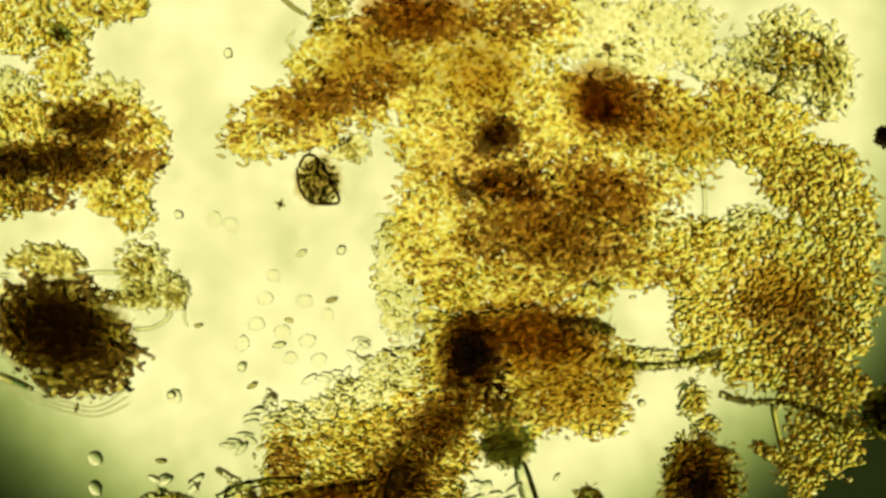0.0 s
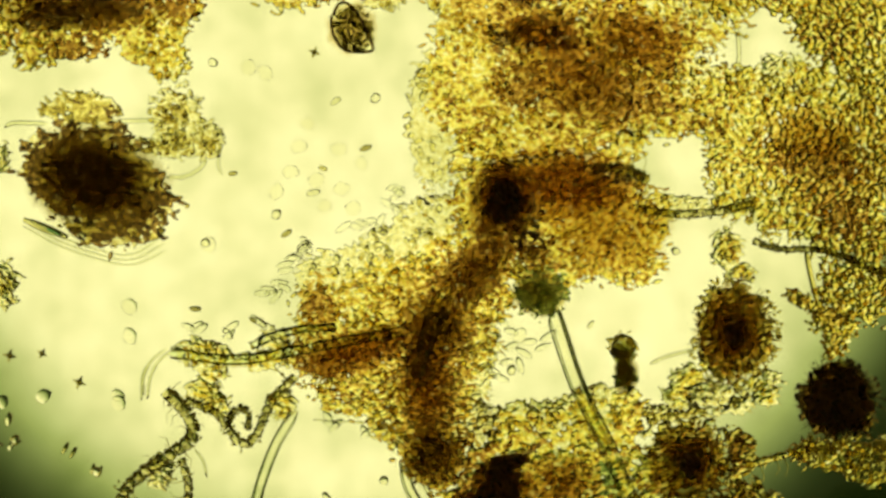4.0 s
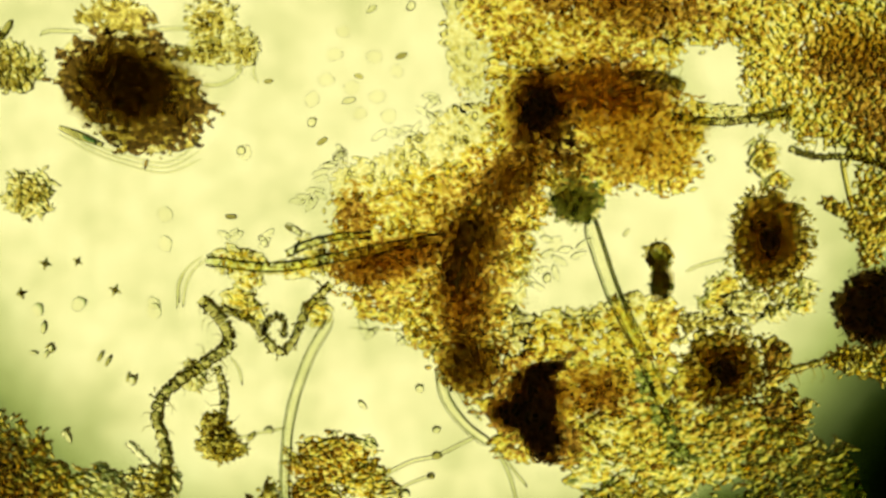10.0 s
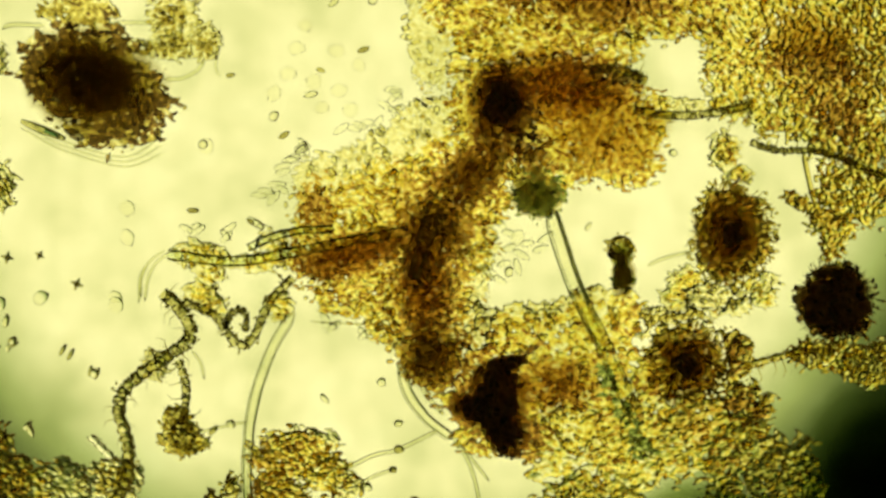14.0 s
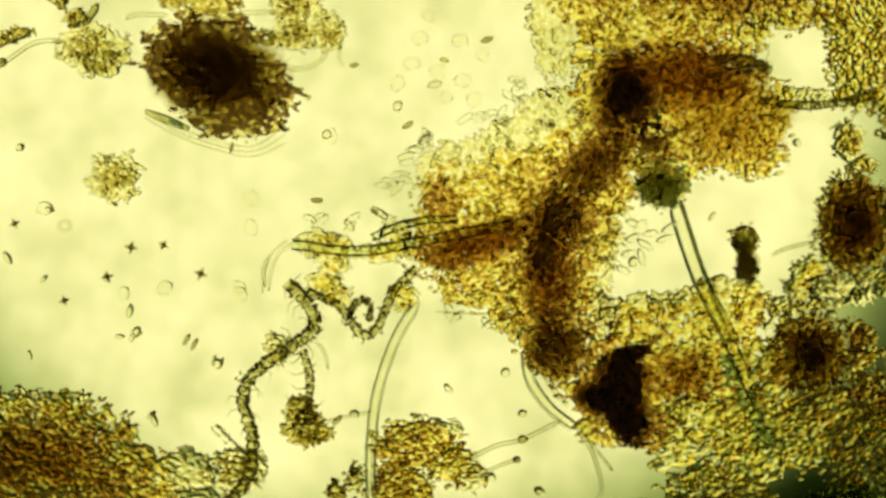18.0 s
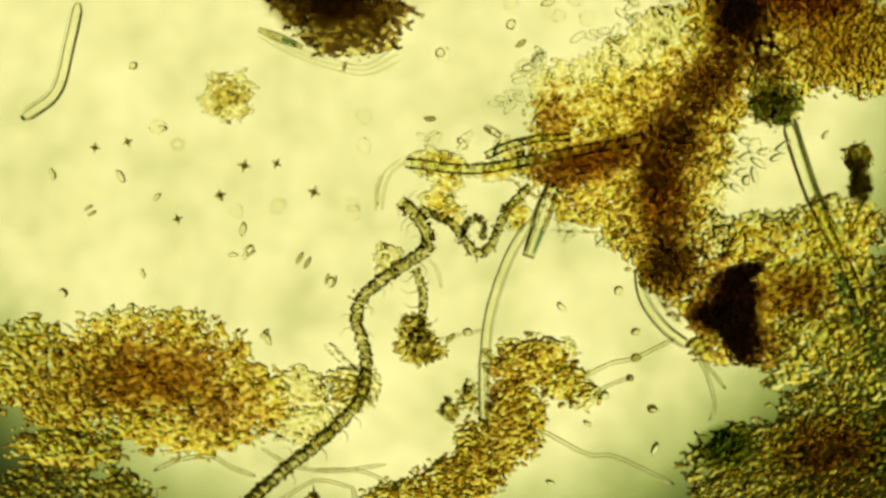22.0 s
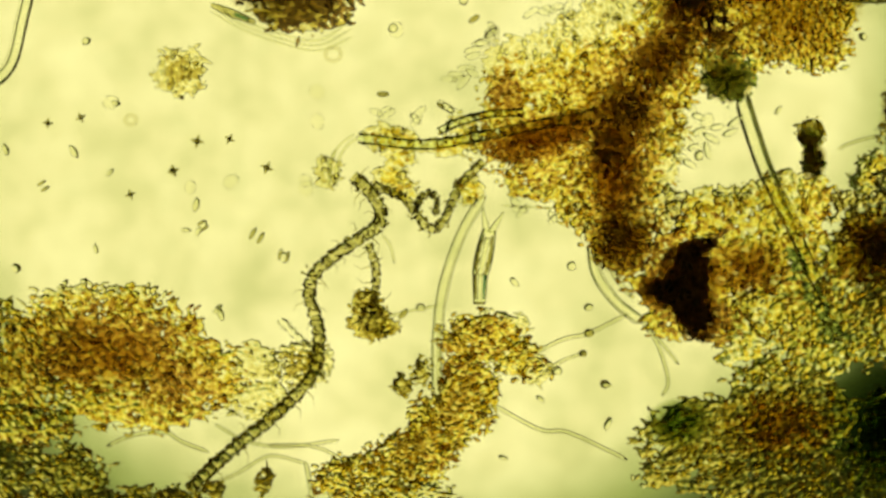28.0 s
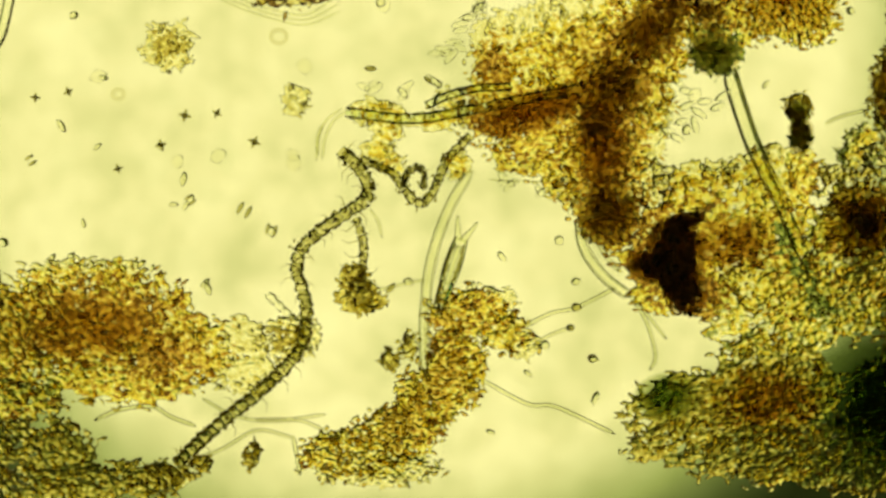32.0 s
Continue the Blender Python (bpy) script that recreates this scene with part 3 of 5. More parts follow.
# ---- large colonies ----
colony("cell_colony", 1180, -150, "large golden-brown heap of packed cells on the slide", "colony", 11, [
    ("gold_mass", GOLD, 1.35, 6.6, 0.3, 0.12, [
        (825, -213, 130, 62, -12, 45), (935, -295, 125, 100, -20, 60), (1105, -305, 160, 120, 0, 70), (1235, -370, 95, 80, 0, 50),
        (1105, -160, 110, 90, 0, 60), (1090, 0, 92, 130, 0, 60), (1240, 0, 150, 130, 0, 60), (1270, -225, 120, 90, 0, 60), (1500, -195, 130, 80, 10, 55)]),
    ("gold_mass", GOLD, 1.1, 6.6, 0.3, 0.15, [
        (1385, -95, 150, 90, 0, 60), (1630, -195, 120, 75, 15, 55), (1750, -105, 118, 76, 30, 60), (1405, 40, 95, 55, 0, 50),
        (1540, 35, 110, 75, 0, 50), (1690, 65, 165, 105, 10, 65), (1768, 145, 84, 116, 10, 60), (1725, 225, 110, 70, 25, 60),
        (1570, 150, 85, 75, 0, 50), (1155, 95, 120, 45, 0, 50), (1805, 0, 62, 100, 10, 55), (1770, 360, 70, 60, 20, 40), (1640, 210, 85, 55, 10, 50), (1770, 265, 90, 45, 15, 45)]),
    ("amber_mass", AMBER, 1.20, 7.0, 0.4, 0.2, [
        (1150, -120, 150, 60, 0, 60), (1050, -380, 90, 45, -10, 70), (985, -270, 90, 35, -15, 55), (1240, -20, 120, 110, 0, 70), (1430, -235, 90, 35, 5, 60),
        (1300, 20, 110, 70, 0, 70), (1390, 0, 60, 40, 0, 60)]),
    ("amber_mass", AMBER, 0.40, 7.0, 0.4, 0.2, [(1690, 80, 130, 60, 10, 60), (1740, 170, 80, 90, 20, 60)]),
    ("brown_matter", BROWN, 0.67, 6.5, 0.5, 0.2, [
        (1200, -95, 85, 50, 0, 80), (1275, -30, 110, 75, 20, 80), (1395, -240, 85, 60, 10, 80), (1020, -385, 110, 50, 0, 80), (1310, 20, 130, 60, 0, 80), (885, -240, 140, 50, -14, 60), (1375, -85, 115, 66, 10, 60),
        (1700, 135, 95, 36, 0, 60), (1730, 225, 70, 50, 20, 60), (1190, -180, 55, 42, 0, 60), (1210, -390, 90, 40, 0, 60), (1165, 0, 60, 50, 0, 60)]),
    ("ghost_mass", PALE, 0.6, 8.5, 0.4, 0.25, [(1350, -365, 100, 70, 0, 30), (1480, -365, 110, 60, 0, 30)]),
    ("dark_matter", DARK, 0.40, 7.5, 0.4, 0.1, [
        (1182, -182, 40, 30, 0, 90), (1205, -95, 60, 32, 5, 90), (1135, -85, 30, 22, 0, 80), (1380, -222, 22, 20, 0, 90), (1350, -270, 20, 20, 0, 80), (1380, -338, 12, 12, 0, 60)]),
    ("pale_mass", PALE, 1.6, 7.5, 0.4, 0.25, [
        (1390, -300, 80, 40, 0, 30), (1010, 60, 45, 120, 0, 30), (1470, -20, 70, 40, 0, 30), (1640, -20, 60, 35, 30, 30), (1600, -290, 90, 30, 10, 30)]),
], loose=300, relief=0.9,
    slimes=[(1185, -182, 58, 45, 0, SOFT_BLACK), (1200, -95, 90, 50, 5, SOFT_BROWN), (1260, -20, 130, 90, 20, SOFT_TAN), (1372, -245, 110, 90, 20, SOFT_BROWN), (1362, -235, 60, 50, 20, SOFT_BROWN),
            (1050, -400, 150, 75, 0, SOFT_BROWN), (1690, 95, 100, 60, 10, SOFT_TAN), (850, -232, 120, 48, -14, SOFT_TAN), (960, -310, 140, 90, -20, SOFT_TAN), (1150, -300, 130, 110, 0, SOFT_TAN),
            (1490, -190, 150, 60, 8, SOFT_TAN), (1370, -80, 130, 80, 10, SOFT_TAN)])

colony("cell_colony", 1140, 330, "golden-brown arm of cells with a black core", "colony", 12, [
    ("gold_mass", GOLD, 1.15, 6.6, 0.3, 0.15, [
        (1310, 245, 130, 95, 15, 60), (1240, 170, 110, 60, 0, 60), (1100, 125, 80, 42, 0, 45), (1330, 98, 60, 36, 0, 45), (940, 390, 120, 80, -25, 55),
        (850, 460, 110, 75, -10, 50), (870, 540, 95, 45, 5, 45), (1035, 420, 90, 110, 20, 60), (1000, 540, 75, 90, 0, 55),
        (890, 375, 85, 45, 10, 40), (1090, 300, 80, 60, 0, 60), (930, 590, 40, 30, 0, 35), (1200, 310, 60, 55, 0, 50), (1090, 370, 70, 60, 0, 50), (1005, 645, 52, 58, 0, 45), (1105, 205, 75, 70, 0, 45), (1172, 262, 60, 60, 0, 45)]),
    ("amber_mass", AMBER, 0.88, 7.0, 0.4, 0.2, [
        (1250, 165, 130, 55, 0, 70), (1310, 275, 90, 60, 10, 60), (1090, 320, 80, 60, -20, 60), (1010, 420, 95, 100, 20, 70), (870, 470, 130, 55, -15, 60), (1010, 580, 70, 110, 10, 65), (810, 380, 50, 45, 0, 40)]),
    ("brown_matter", BROWN, 0.81, 6.5, 0.4, 0.15, [
        (1120, 285, 60, 46, -35, 70), (1070, 345, 70, 55, -50, 80), (1028, 415, 72, 66, -60, 80), (1000, 490, 60, 80, 0, 80), (1005, 570, 52, 65, 0, 70), (1012, 645, 56, 64, 10, 70), (920, 455, 100, 32, -14, 70), (820, 482, 76, 34, -12, 60),
        (808, 385, 34, 34, 0, 40), (1250, 165, 115, 46, 5, 80), (1185, 290, 45, 40, 0, 70)]),
    ("dark_matter", DARK, 0.97, 7.5, 0.25, 0.0, [
        (1142, 205, 62, 72, 5, 100), (1178, 275, 26, 30, 0, 60), (1330, 153, 46, 15, 10, 70), (1024, 420, 32, 28, 0, 70), (984, 500, 26, 36, 0, 70), (1002, 645, 26, 30, 0, 60)]),
    ("green_mass", GREEN, 0.7, 5.0, 0.25, 0.0, [(1198, 366, 50, 44, 0, 60)]), ("olive_matter", MOSS, 1.6, 5.8, 0.3, 0.0, [(1185, 320, 40, 40, 0, 50)]),
    ("pale_mass", PALE, 1.6, 7.5, 0.4, 0.2, [
        (1010, 235, 70, 52, -20, 35), (930, 285, 90, 38, -25, 30), (820, 335, 65, 42, 0, 28), (1460, 205, 60, 14, 0, 20), (940, 320, 80, 30, -10, 30), (1085, 440, 45, 60, 0, 30), (1070, 520, 40, 55, 0, 30), (1075, 590, 45, 45, 0, 30), (945, 585, 60, 35, 0, 30)]),
], loose=300, relief=0.9, wide=6.2, cores=[(1138, 203, 28, 34, 5, 70)],
    slimes=[(1132, 210, 84, 108, 5, SOFT_BLACK), (1085, 330, 86, 62, -45, SOFT_UMBER), (1016, 430, 88, 80, -60, SOFT_UMBER), (1000, 530, 66, 100, 0, SOFT_BROWN), (1012, 645, 72, 85, 5, SOFT_UMBER),
            (870, 468, 135, 50, -14, SOFT_BROWN), (1225, 170, 180, 90, 0, SOFT_BROWN), (1198, 366, 62, 54, 0, SOFT_OLIVE), (1320, 245, 150, 110, 10, SOFT_TAN)])

colony("cell_colony", 1280, 700, "yellow and brown heap of cells with an opaque black block", "colony", 13, [
    ("gold_mass", GOLD, 0.5, 6.6, 0.35, 0.2, [
        (1140, 610, 80, 45, -10, 45), (1230, 600, 110, 45, -12, 45), (1320, 590, 70, 55, 0, 45), (1290, 690, 110, 80, 0, 60), (1240, 800, 60, 80, 0, 55),
        (1330, 800, 110, 100, 0, 60), (1310, 890, 95, 70, 0, 55), (1430, 800, 90, 80, 0, 55), (1400, 690, 50, 45, 0, 50), (1045, 690, 45, 55, 0, 40), (1095, 795, 40, 36, 0, 35), (1170, 700, 60, 70, 0, 45), (1550, 810, 90, 70, 10, 40), (1600, 880, 90, 80, 0, 40), (1310, 970, 105, 70, 0, 45), (1200, 1020, 90, 45, -10, 40), (1320, 1075, 150, 55, 0, 40)]),
    ("amber_mass", AMBER, 0.15, 7.0, 0.4, 0.3, [
        (1225, 695, 85, 55, 0, 60), (1050, 680, 60, 60, 20, 60), (1030, 620, 50, 50, 0, 60), (1320, 975, 110, 60, 0, 60), (1480, 760, 70, 50, 0, 50)]),
    ("dark_matter", DARK, 1.32, 7.5, 0.2, 0.0, [(1122, 720, 36, 70, 5, 100), (1155, 655, 32, 18, -20, 100), (1082, 742, 44, 22, 25, 80), (1148, 790, 28, 42, -15, 90)]),
    ("brown_matter", BROWN, 0.63, 6.5, 0.4, 0.2, [(1115, 715, 80, 90, 0, 60), (1235, 705, 66, 42, 0, 80), (1180, 790, 50, 50, 0, 60), (1295, 980, 80, 48, -10, 60), (1040, 640, 40, 50, 0, 60)] ),
    ("olive_matter", MOSS, 0.9, 5.8, 0.45, 0.2, [
        (1320, 940, 110, 70, 0, 50), (1130, 990, 95, 60, -10, 45), (1180, 1030, 85, 50, -10, 45), (1100, 1045, 80, 32, -25, 40),
        (1600, 900, 110, 130, 0, 60), (1250, 1065, 150, 60, 0, 50), (1480, 1080, 180, 70, 0, 50)]),
    ("green_mass", GREEN, 0.4, 5.5, 0.4, 0.1, [(1112, 966, 30, 26, 0, 45), (1318, 680, 16, 34, -25, 45), (1346, 738, 18, 36, -28, 45), (1382, 800, 18, 40, -28, 45), (1560, 980, 120, 110, 0, 50), (1460, 1050, 80, 70, 0, 50)]),
    ("pale_mass", PALE, 1.6, 7.5, 0.4, 0.25, [(1180, 590, 100, 35, -10, 25), (1300, 560, 60, 40, 0, 25), (1505, 545, 42, 26, 0, 25), (1255, 775, 66, 56, 20, 25), (1390, 745, 50, 80, 0, 25), (1310, 640, 60, 40, 0, 25)]),
], loose=300, relief=0.28, wide=9.0, cores=[(1126, 720, 32, 66, 5, 60), (1100, 738, 32, 22, 25, 50), (1146, 660, 34, 14, -12, 60), (1138, 780, 22, 32, -10, 50)],
    slimes=[(1130, 718, 72, 96, 5, SOFT_BLACK), (1085, 744, 66, 36, 25, SOFT_BLACK), (1150, 780, 56, 66, -15, SOFT_BLACK), (1290, 975, 150, 90, 0, SOFT_TAN), (1230, 700, 110, 60, -10, SOFT_TAN), (1114, 972, 76, 56, 0, SOFT_GREEN)])

colony("cell_colony", 430, -180, "golden heap of cells with a dark brown band", "colony", 14, [
    ("gold_mass", GOLD, 1.35, 6.6, 0.35, 0.2, [
        (350, -375, 110, 55, 0, 50), (500, -410, 75, 32, 0, 40), (415, -300, 50, 65, 0, 50), (350, -195, 80, 60, 0, 50), (480, -205, 95, 55, 0, 55),
        (400, -130, 170, 45, 0, 60), (545, -160, 60, 70, 0, 50), (505, -70, 55, 34, 25, 45), (545, -45, 38, 36, 0, 40), (330, -70, 60, 38, -20, 40), (250, -150, 90, 80, 0, 50)]),
    ("brown_matter", BROWN, 0.72, 6.5, 0.4, 0.2, [(400, -140, 160, 40, 0, 70), (480, -205, 75, 45, 0, 70), (560, -140, 45, 30, 0, 60), (380, -70, 70, 30, -10, 50)]),
    ("dark_matter", DARK, 0.55, 7.5, 0.4, 0.1, [(395, -138, 110, 24, 0, 80), (450, -205, 50, 32, 0, 80), (340, -120, 70, 20, 0, 80)]),
    ("green_mass", GREEN, 1.5, 6.0, 0.3, 0.0, [(418, -365, 22, 16, 0, 60)]),
    ("pale_mass", PALE, 1.4, 7.5, 0.4, 0.3, [(320, -250, 60, 50, 0, 25), (500, -260, 50, 30, 0, 25)]),
], loose=280, relief=0.65,
    slimes=[(385, -135, 205, 50, 0, SOFT_UMBER), (455, -205, 92, 52, 0, SOFT_UMBER)])

colony("cell_colony", 120, 830, "amber-brown heap of tightly packed cells", "colony", 15, [
    ("gold_mass", GOLD, 0.8, 6.6, 0.3, 0.15, [
        (100, 830, 170, 95, 0, 55), (240, 880, 110, 70, 0, 50), (-40, 880, 100, 90, 0, 55), (-120, 830, 90, 80, 0, 50), (160, 930, 150, 55, 0, 45)]),
    ("gold_mass", GOLD, 0.7, 6.6, 0.4, 0.2, [(-40, 970, 110, 45, 0, 40)]),
    ("amber_mass", AMBER, 0.3, 7.0, 0.35, 0.15, [(90, 838, 172, 84, 0, 70), (225, 888, 112, 60, 0, 60), (-60, 860, 105, 84, 0, 65)]),
    ("brown_matter", BROWN, 0.16, 6.5, 0.4, 0.3, [(110, 832, 155, 70, 0, 80), (30, 870, 90, 40, 0, 75), (215, 900, 70, 40, 0, 70)]),
    ("pale_mass", PALE, 1.4, 7.5, 0.4, 0.25, [(90, 755, 110, 30, 0, 25), (345, 870, 70, 45, 0, 25), (370, 930, 60, 35, 0, 25)]),
    ("olive_matter", MOSS, 0.8, 5.8, 0.5, 0.2, [(20, 1060, 90, 60, 0, 40), (-90, 1060, 120, 60, 0, 40), (230, 1110, 60, 30, 0, 30), (60, 1120, 200, 40, 0, 30)]),
], loose=300, relief=0.3, wide=8.5, slimes=[(100, 850, 165, 78, 5, SOFT_TAN)])

colony("cell_colony", 740, 860, "small yellow-gold heap of cells between fine threads", "colony", 16, [
    ("gold_mass", GOLD, 1.35, 6.6, 0.3, 0.15, [(765, 825, 75, 48, 0, 50), (830, 855, 45, 40, 0, 40), (740, 900, 60, 55, 20, 50), (700, 960, 90, 60, -30, 50), (640, 1030, 100, 55, -20, 45), (560, 1070, 90, 45, 0, 40)]),
    ("amber_mass", AMBER, 0.32, 7.0, 0.4, 0.2, [(735, 830, 45, 30, 0, 60), (715, 940, 65, 50, -30, 60), (640, 1020, 70, 40, -20, 55)]),
    ("pale_mass", PALE, 1.1, 7.5, 0.4, 0.2, [(800, 800, 60, 25, 0, 20), (860, 880, 35, 25, 0, 20), (600, 1100, 120, 30, 0, 20)]),
], loose=300)

# ---- round spiny bodies ----
def spiny_ball(x, y, rx, ry, thick, label, seed, core, coat, spines):
    """A dark round body with a coat of cells and short bristles."""
    rng = np.random.default_rng(seed)
    solid = [(x, y, rx * 0.72, ry * 0.72, 0, thick * 0.6)] if core is DARK else [(x, y, rx * 0.2, ry * 0.25, 0, thick * 0.4)]
    ob = colony("spiny_ball", x, y, label, "microbe cluster", seed, [
        ("core", core, 1.1, 8.0, 0.2, 0.0, [(x, y, rx * 0.78, ry * 0.78, 0, thick)]),
        ("coat", coat, 2.0, 5.0, 0.3, 0.05, [(x, y, rx, ry, 0, thick * 0.6)])], group="spiny balls", cores=solid,
        slimes=[(x, y, rx * 1.2, ry * 1.2, 0, SOFT_BLACK if core is DARK else SOFT_GREEN if core is GREEN else SOFT_TAN), (x, y, rx * 0.9, ry * 0.9, 0, SOFT_BLACK if core is DARK else SOFT_OLIVE)])
    for i in range(spines):
        a = 2 * math.pi * (i + rng.uniform(-0.4, 0.4)) / spines
        z = rng.uniform(8, thick * 0.6)
        k0, k1 = 0.7, rng.uniform(0.98, 1.2)
        line = smooth_line([(x + rx * k0 * math.cos(a), y + ry * k0 * math.sin(a), z), (x + rx * k1 * math.cos(a + 0.08), y + ry * k1 * math.sin(a + 0.08), z * 0.8)], 12)
        part("bristle", tube_mesh("bristle", line, 2.4, core, 5, lambda t: 1.1 - t), ob)
    return ob


spiny_ball(1542, 432, 74, 88, 90, "dark brown round cluster with fuzzy edges", 21, BROWN, MOSS, 40)
spiny_ball(1728, 552, 70, 72, 95, "black round cluster bristling with spines", 22, DARK, DARK, 60)
spiny_ball(1462, 664, 74, 78, 70, "brown round cluster of cells, half buried", 23, BROWN, MOSS, 24)
spiny_ball(1880, -182, 30, 22, 40, "small black round cluster of cells", 24, DARK, DARK, 12)
spiny_ball(1872, 308, 48, 46, 45, "dark green pointed cluster beside the colony", 25, GREEN, MOSS, 5)

# ---- the dark lump ----
colony("dark_lump", 420, 165, "blackish-brown coarse lump of matter with a golden cap", "lump", 31, [
    ("dark_matter", DARK, 0.15, 6.0, 0.12, 0.0, [(425, 170, 138, 112, 25, 80), (352, 145, 70, 94, -5, 60), (480, 220, 72, 72, 0, 50)]),
    ("olive_matter", MOSS, 0.5, 5.0, 0.2, 0.1, [(385, 42, 70, 36, 0, 50), (425, 175, 122, 100, 25, 40), (425, 250, 80, 22, 10, 40)]),
    ("pale_mass", PALE, 0.5, 8.0, 0.3, 0.2, [(425, 266, 70, 12, 10, 25), (385, 40, 60, 30, 0, 25)]),
], loose=20, loose_material=MOSS, relief=0.3, wide=9.0, slimes=[(418, 168, 165, 132, 25, SOFT_OLIVE), (405, 155, 120, 92, 15, SOFT_OLIVE)])

# ---- small clumps ----
def puff(x, y, blobs, label, seed, materials=(GOLD, PALE), loose=50, layers=1.6, relief=0.85):
    """A small clump: the first material fills it, the second lies scattered through it."""
    inner = [(bx, by, 0.7 * rx, 0.7 * ry, turn, thick) for bx, by, rx, ry, turn, thick in blobs]
    pat = [("gold_mass" if m is not PALE else "pale_mass", m, layers if i == 0 else 0.55 * layers, 5.6, 0.3, 0.15, inner if i else blobs) for i, m in enumerate(materials)]
    return colony("cell_clump", x, y, label, "clump", seed, pat, loose, group="small clumps", film=materials[0].name in FILM_KINDS, loose_material=materials[0], relief=relief)


puff(565, 65, [(560, 45, 45, 45, 0, 40), (612, 95, 30, 34, 0, 35), (560, 100, 45, 25, 0, 25), (500, 105, 35, 16, 0, 20)], "loose bright yellow clump of cells", 41, (PALE, MOSS))
puff(1540, 525, [(1480, 515, 60, 24, 0, 24), (1560, 520, 74, 26, -6, 26), (1512, 556, 20, 26, 0, 20), (1600, 545, 28, 20, 10, 20), (1448, 540, 30, 32, 0, 22)], "pale olive fringe of cells below the fuzzy cluster", 49, (PALE, GOLD), 20, 0.6, 0.35)
puff(200, 128, [(200, 128, 65, 40, 0, 40), (215, 155, 35, 20, 0, 30)], "golden clump of cells at a thread's end", 42, (PALE, MOSS))
puff(234, 350, [(234, 350, 46, 42, 0, 35)], "pale golden round clump of cells", 43, (PALE, MOSS), 20, 1.3)
puff(580, 800, [(580, 795, 42, 34, 0, 30), (565, 760, 30, 25, 0, 30)], "small dark olive tuft hanging on a thread", 44, (MOSS, FIBRE), 15, 1.2)
puff(600, 480, [(610, 475, 55, 28, 10, 25), (625, 505, 34, 22, 0, 25), (720, 482, 60, 20, -5, 25), (610, 535, 30, 26, 20, 20), (760, 450, 50, 30, 0, 25), (622, 560, 34, 22, 30, 20), (745, 560, 26, 30, 0, 20)], "yellowish crumbs caught on the filaments", 45, (PALE, GOLD), 30, 1.1)
puff(1712, -330, [(1712, -330, 45, 34, 0, 30)], "golden heart of the ghostly clump", 59, (GOLD, PALE), 20, 0.9)
puff(1705, -323, [(1700, -330, 95, 75, 10, 35), (1660, -300, 60, 60, 0, 35), (1770, -290, 50, 70, 0, 30), (1710, -325, 40, 25, 0, 45)], "grey-green ghostly clump of empty cells", 46, (PALE, MOSS), 60, 0.6)
puff(900, -390, [(890, -395, 40, 45, 20, 30)], "green ribbed clump of thin-walled cells", 47, (MOSS, PALE), 20, 1.0)
puff(925, -160, [(925, -160, 45, 26, 10, 25)], "flat clear oval group of cells", 48, (PALE, MOSS), 10, 0.9)
puff(445, 875, [(445, 868, 60, 35, 0, 25)], "pale scattered clump of cells", 49, (PALE, MOSS), 20, 0.9)
puff(640, 905, [(628, 905, 18, 22, 10, 20), (660, 880, 20, 25, 0, 15)], "pair of small olive crumbs", 50, (MOSS, PALE), 6, 1.2)
puff(150, 55, [(130, 25, 30, 20, 40, 20), (165, 70, 20, 20, 0, 20), (60, 100, 40, 14, -20, 15)], "loose crumbs strung along a thread", 51, (MOSS, PALE), 15, 0.9)
puff(1760, 660, [(1790, 660, 90, 40, 0, 35), (1700, 640, 60, 30, -15, 35), (1860, 640, 50, 50, 0, 35)], "olive-gold strand of cells below the black ball", 57, (GOLD, MOSS), 40, 1.2)


def clear_rods(x, y, label, seed, spots):
    """A loose group of glassy rod cells; spots: plan places and turns."""
    ob = thing("clear_cells", x, y, label, "clump", "small clumps")
    for i, (rx, ry, turn) in enumerate(spots):
        g = new("rod", flake("rod", 13 + 2 * (i % 3), 6.5, 6.0, CLEAR, seed + i))
        g.parent = ob
        g.location = at(rx, ry, 8) - ob.location
        g.rotation_euler = (0, 0, -radians(turn))


clear_rods(1145, 470, "transparent rod cells in the gap of the colony", 52, [
    (1095, 455, -30), (1120, 440, 10), (1115, 470, 60), (1142, 486, -15), (1150, 458, -25), (1172, 470, 30), (1182, 450, -10), (1205, 460, -20), (1165, 492, 75), (1108, 492, -5), (1135, 415, 40), (1215, 440, -35), (1150, 432, 15)])


def rim_cells(x, y, label, seed, knots):
    """Glassy cells come loose along a colony's rim, three or so round each knot (x, y)."""
    rng = random.Random(seed)
    clear_rods(x, y, label, seed, [(kx + rng.uniform(-17, 17), ky + rng.uniform(-13, 13), rng.uniform(-60, 60)) for kx, ky in knots for _ in range(3)])


rim_cells(830, 280, "transparent cells loose along the arm's upper rim", 54, [
    (752, 312), (736, 345), (768, 290), (800, 285), (870, 248), (905, 240), (958, 190), (938, 212), (722, 368), (706, 420), (640, 434), (592, 432)])
rim_cells(1080, 570, "transparent cells loose along the gap's lower rim", 55, [(1125, 506), (1102, 566), (1082, 560), (1066, 606), (1074, 472), (1180, 580), (1230, 572)])
rim_cells(875, 590, "transparent cells loose under the arm", 56, [(872, 566), (906, 604), (842, 592), (950, 632)])
puff(1540, 300, [(1535, 285, 30, 40, 0, 25), (1560, 330, 25, 25, 0, 25)], "pale yellow clump above a dark ball", 53, (PALE, GOLD), 12, 1.1)
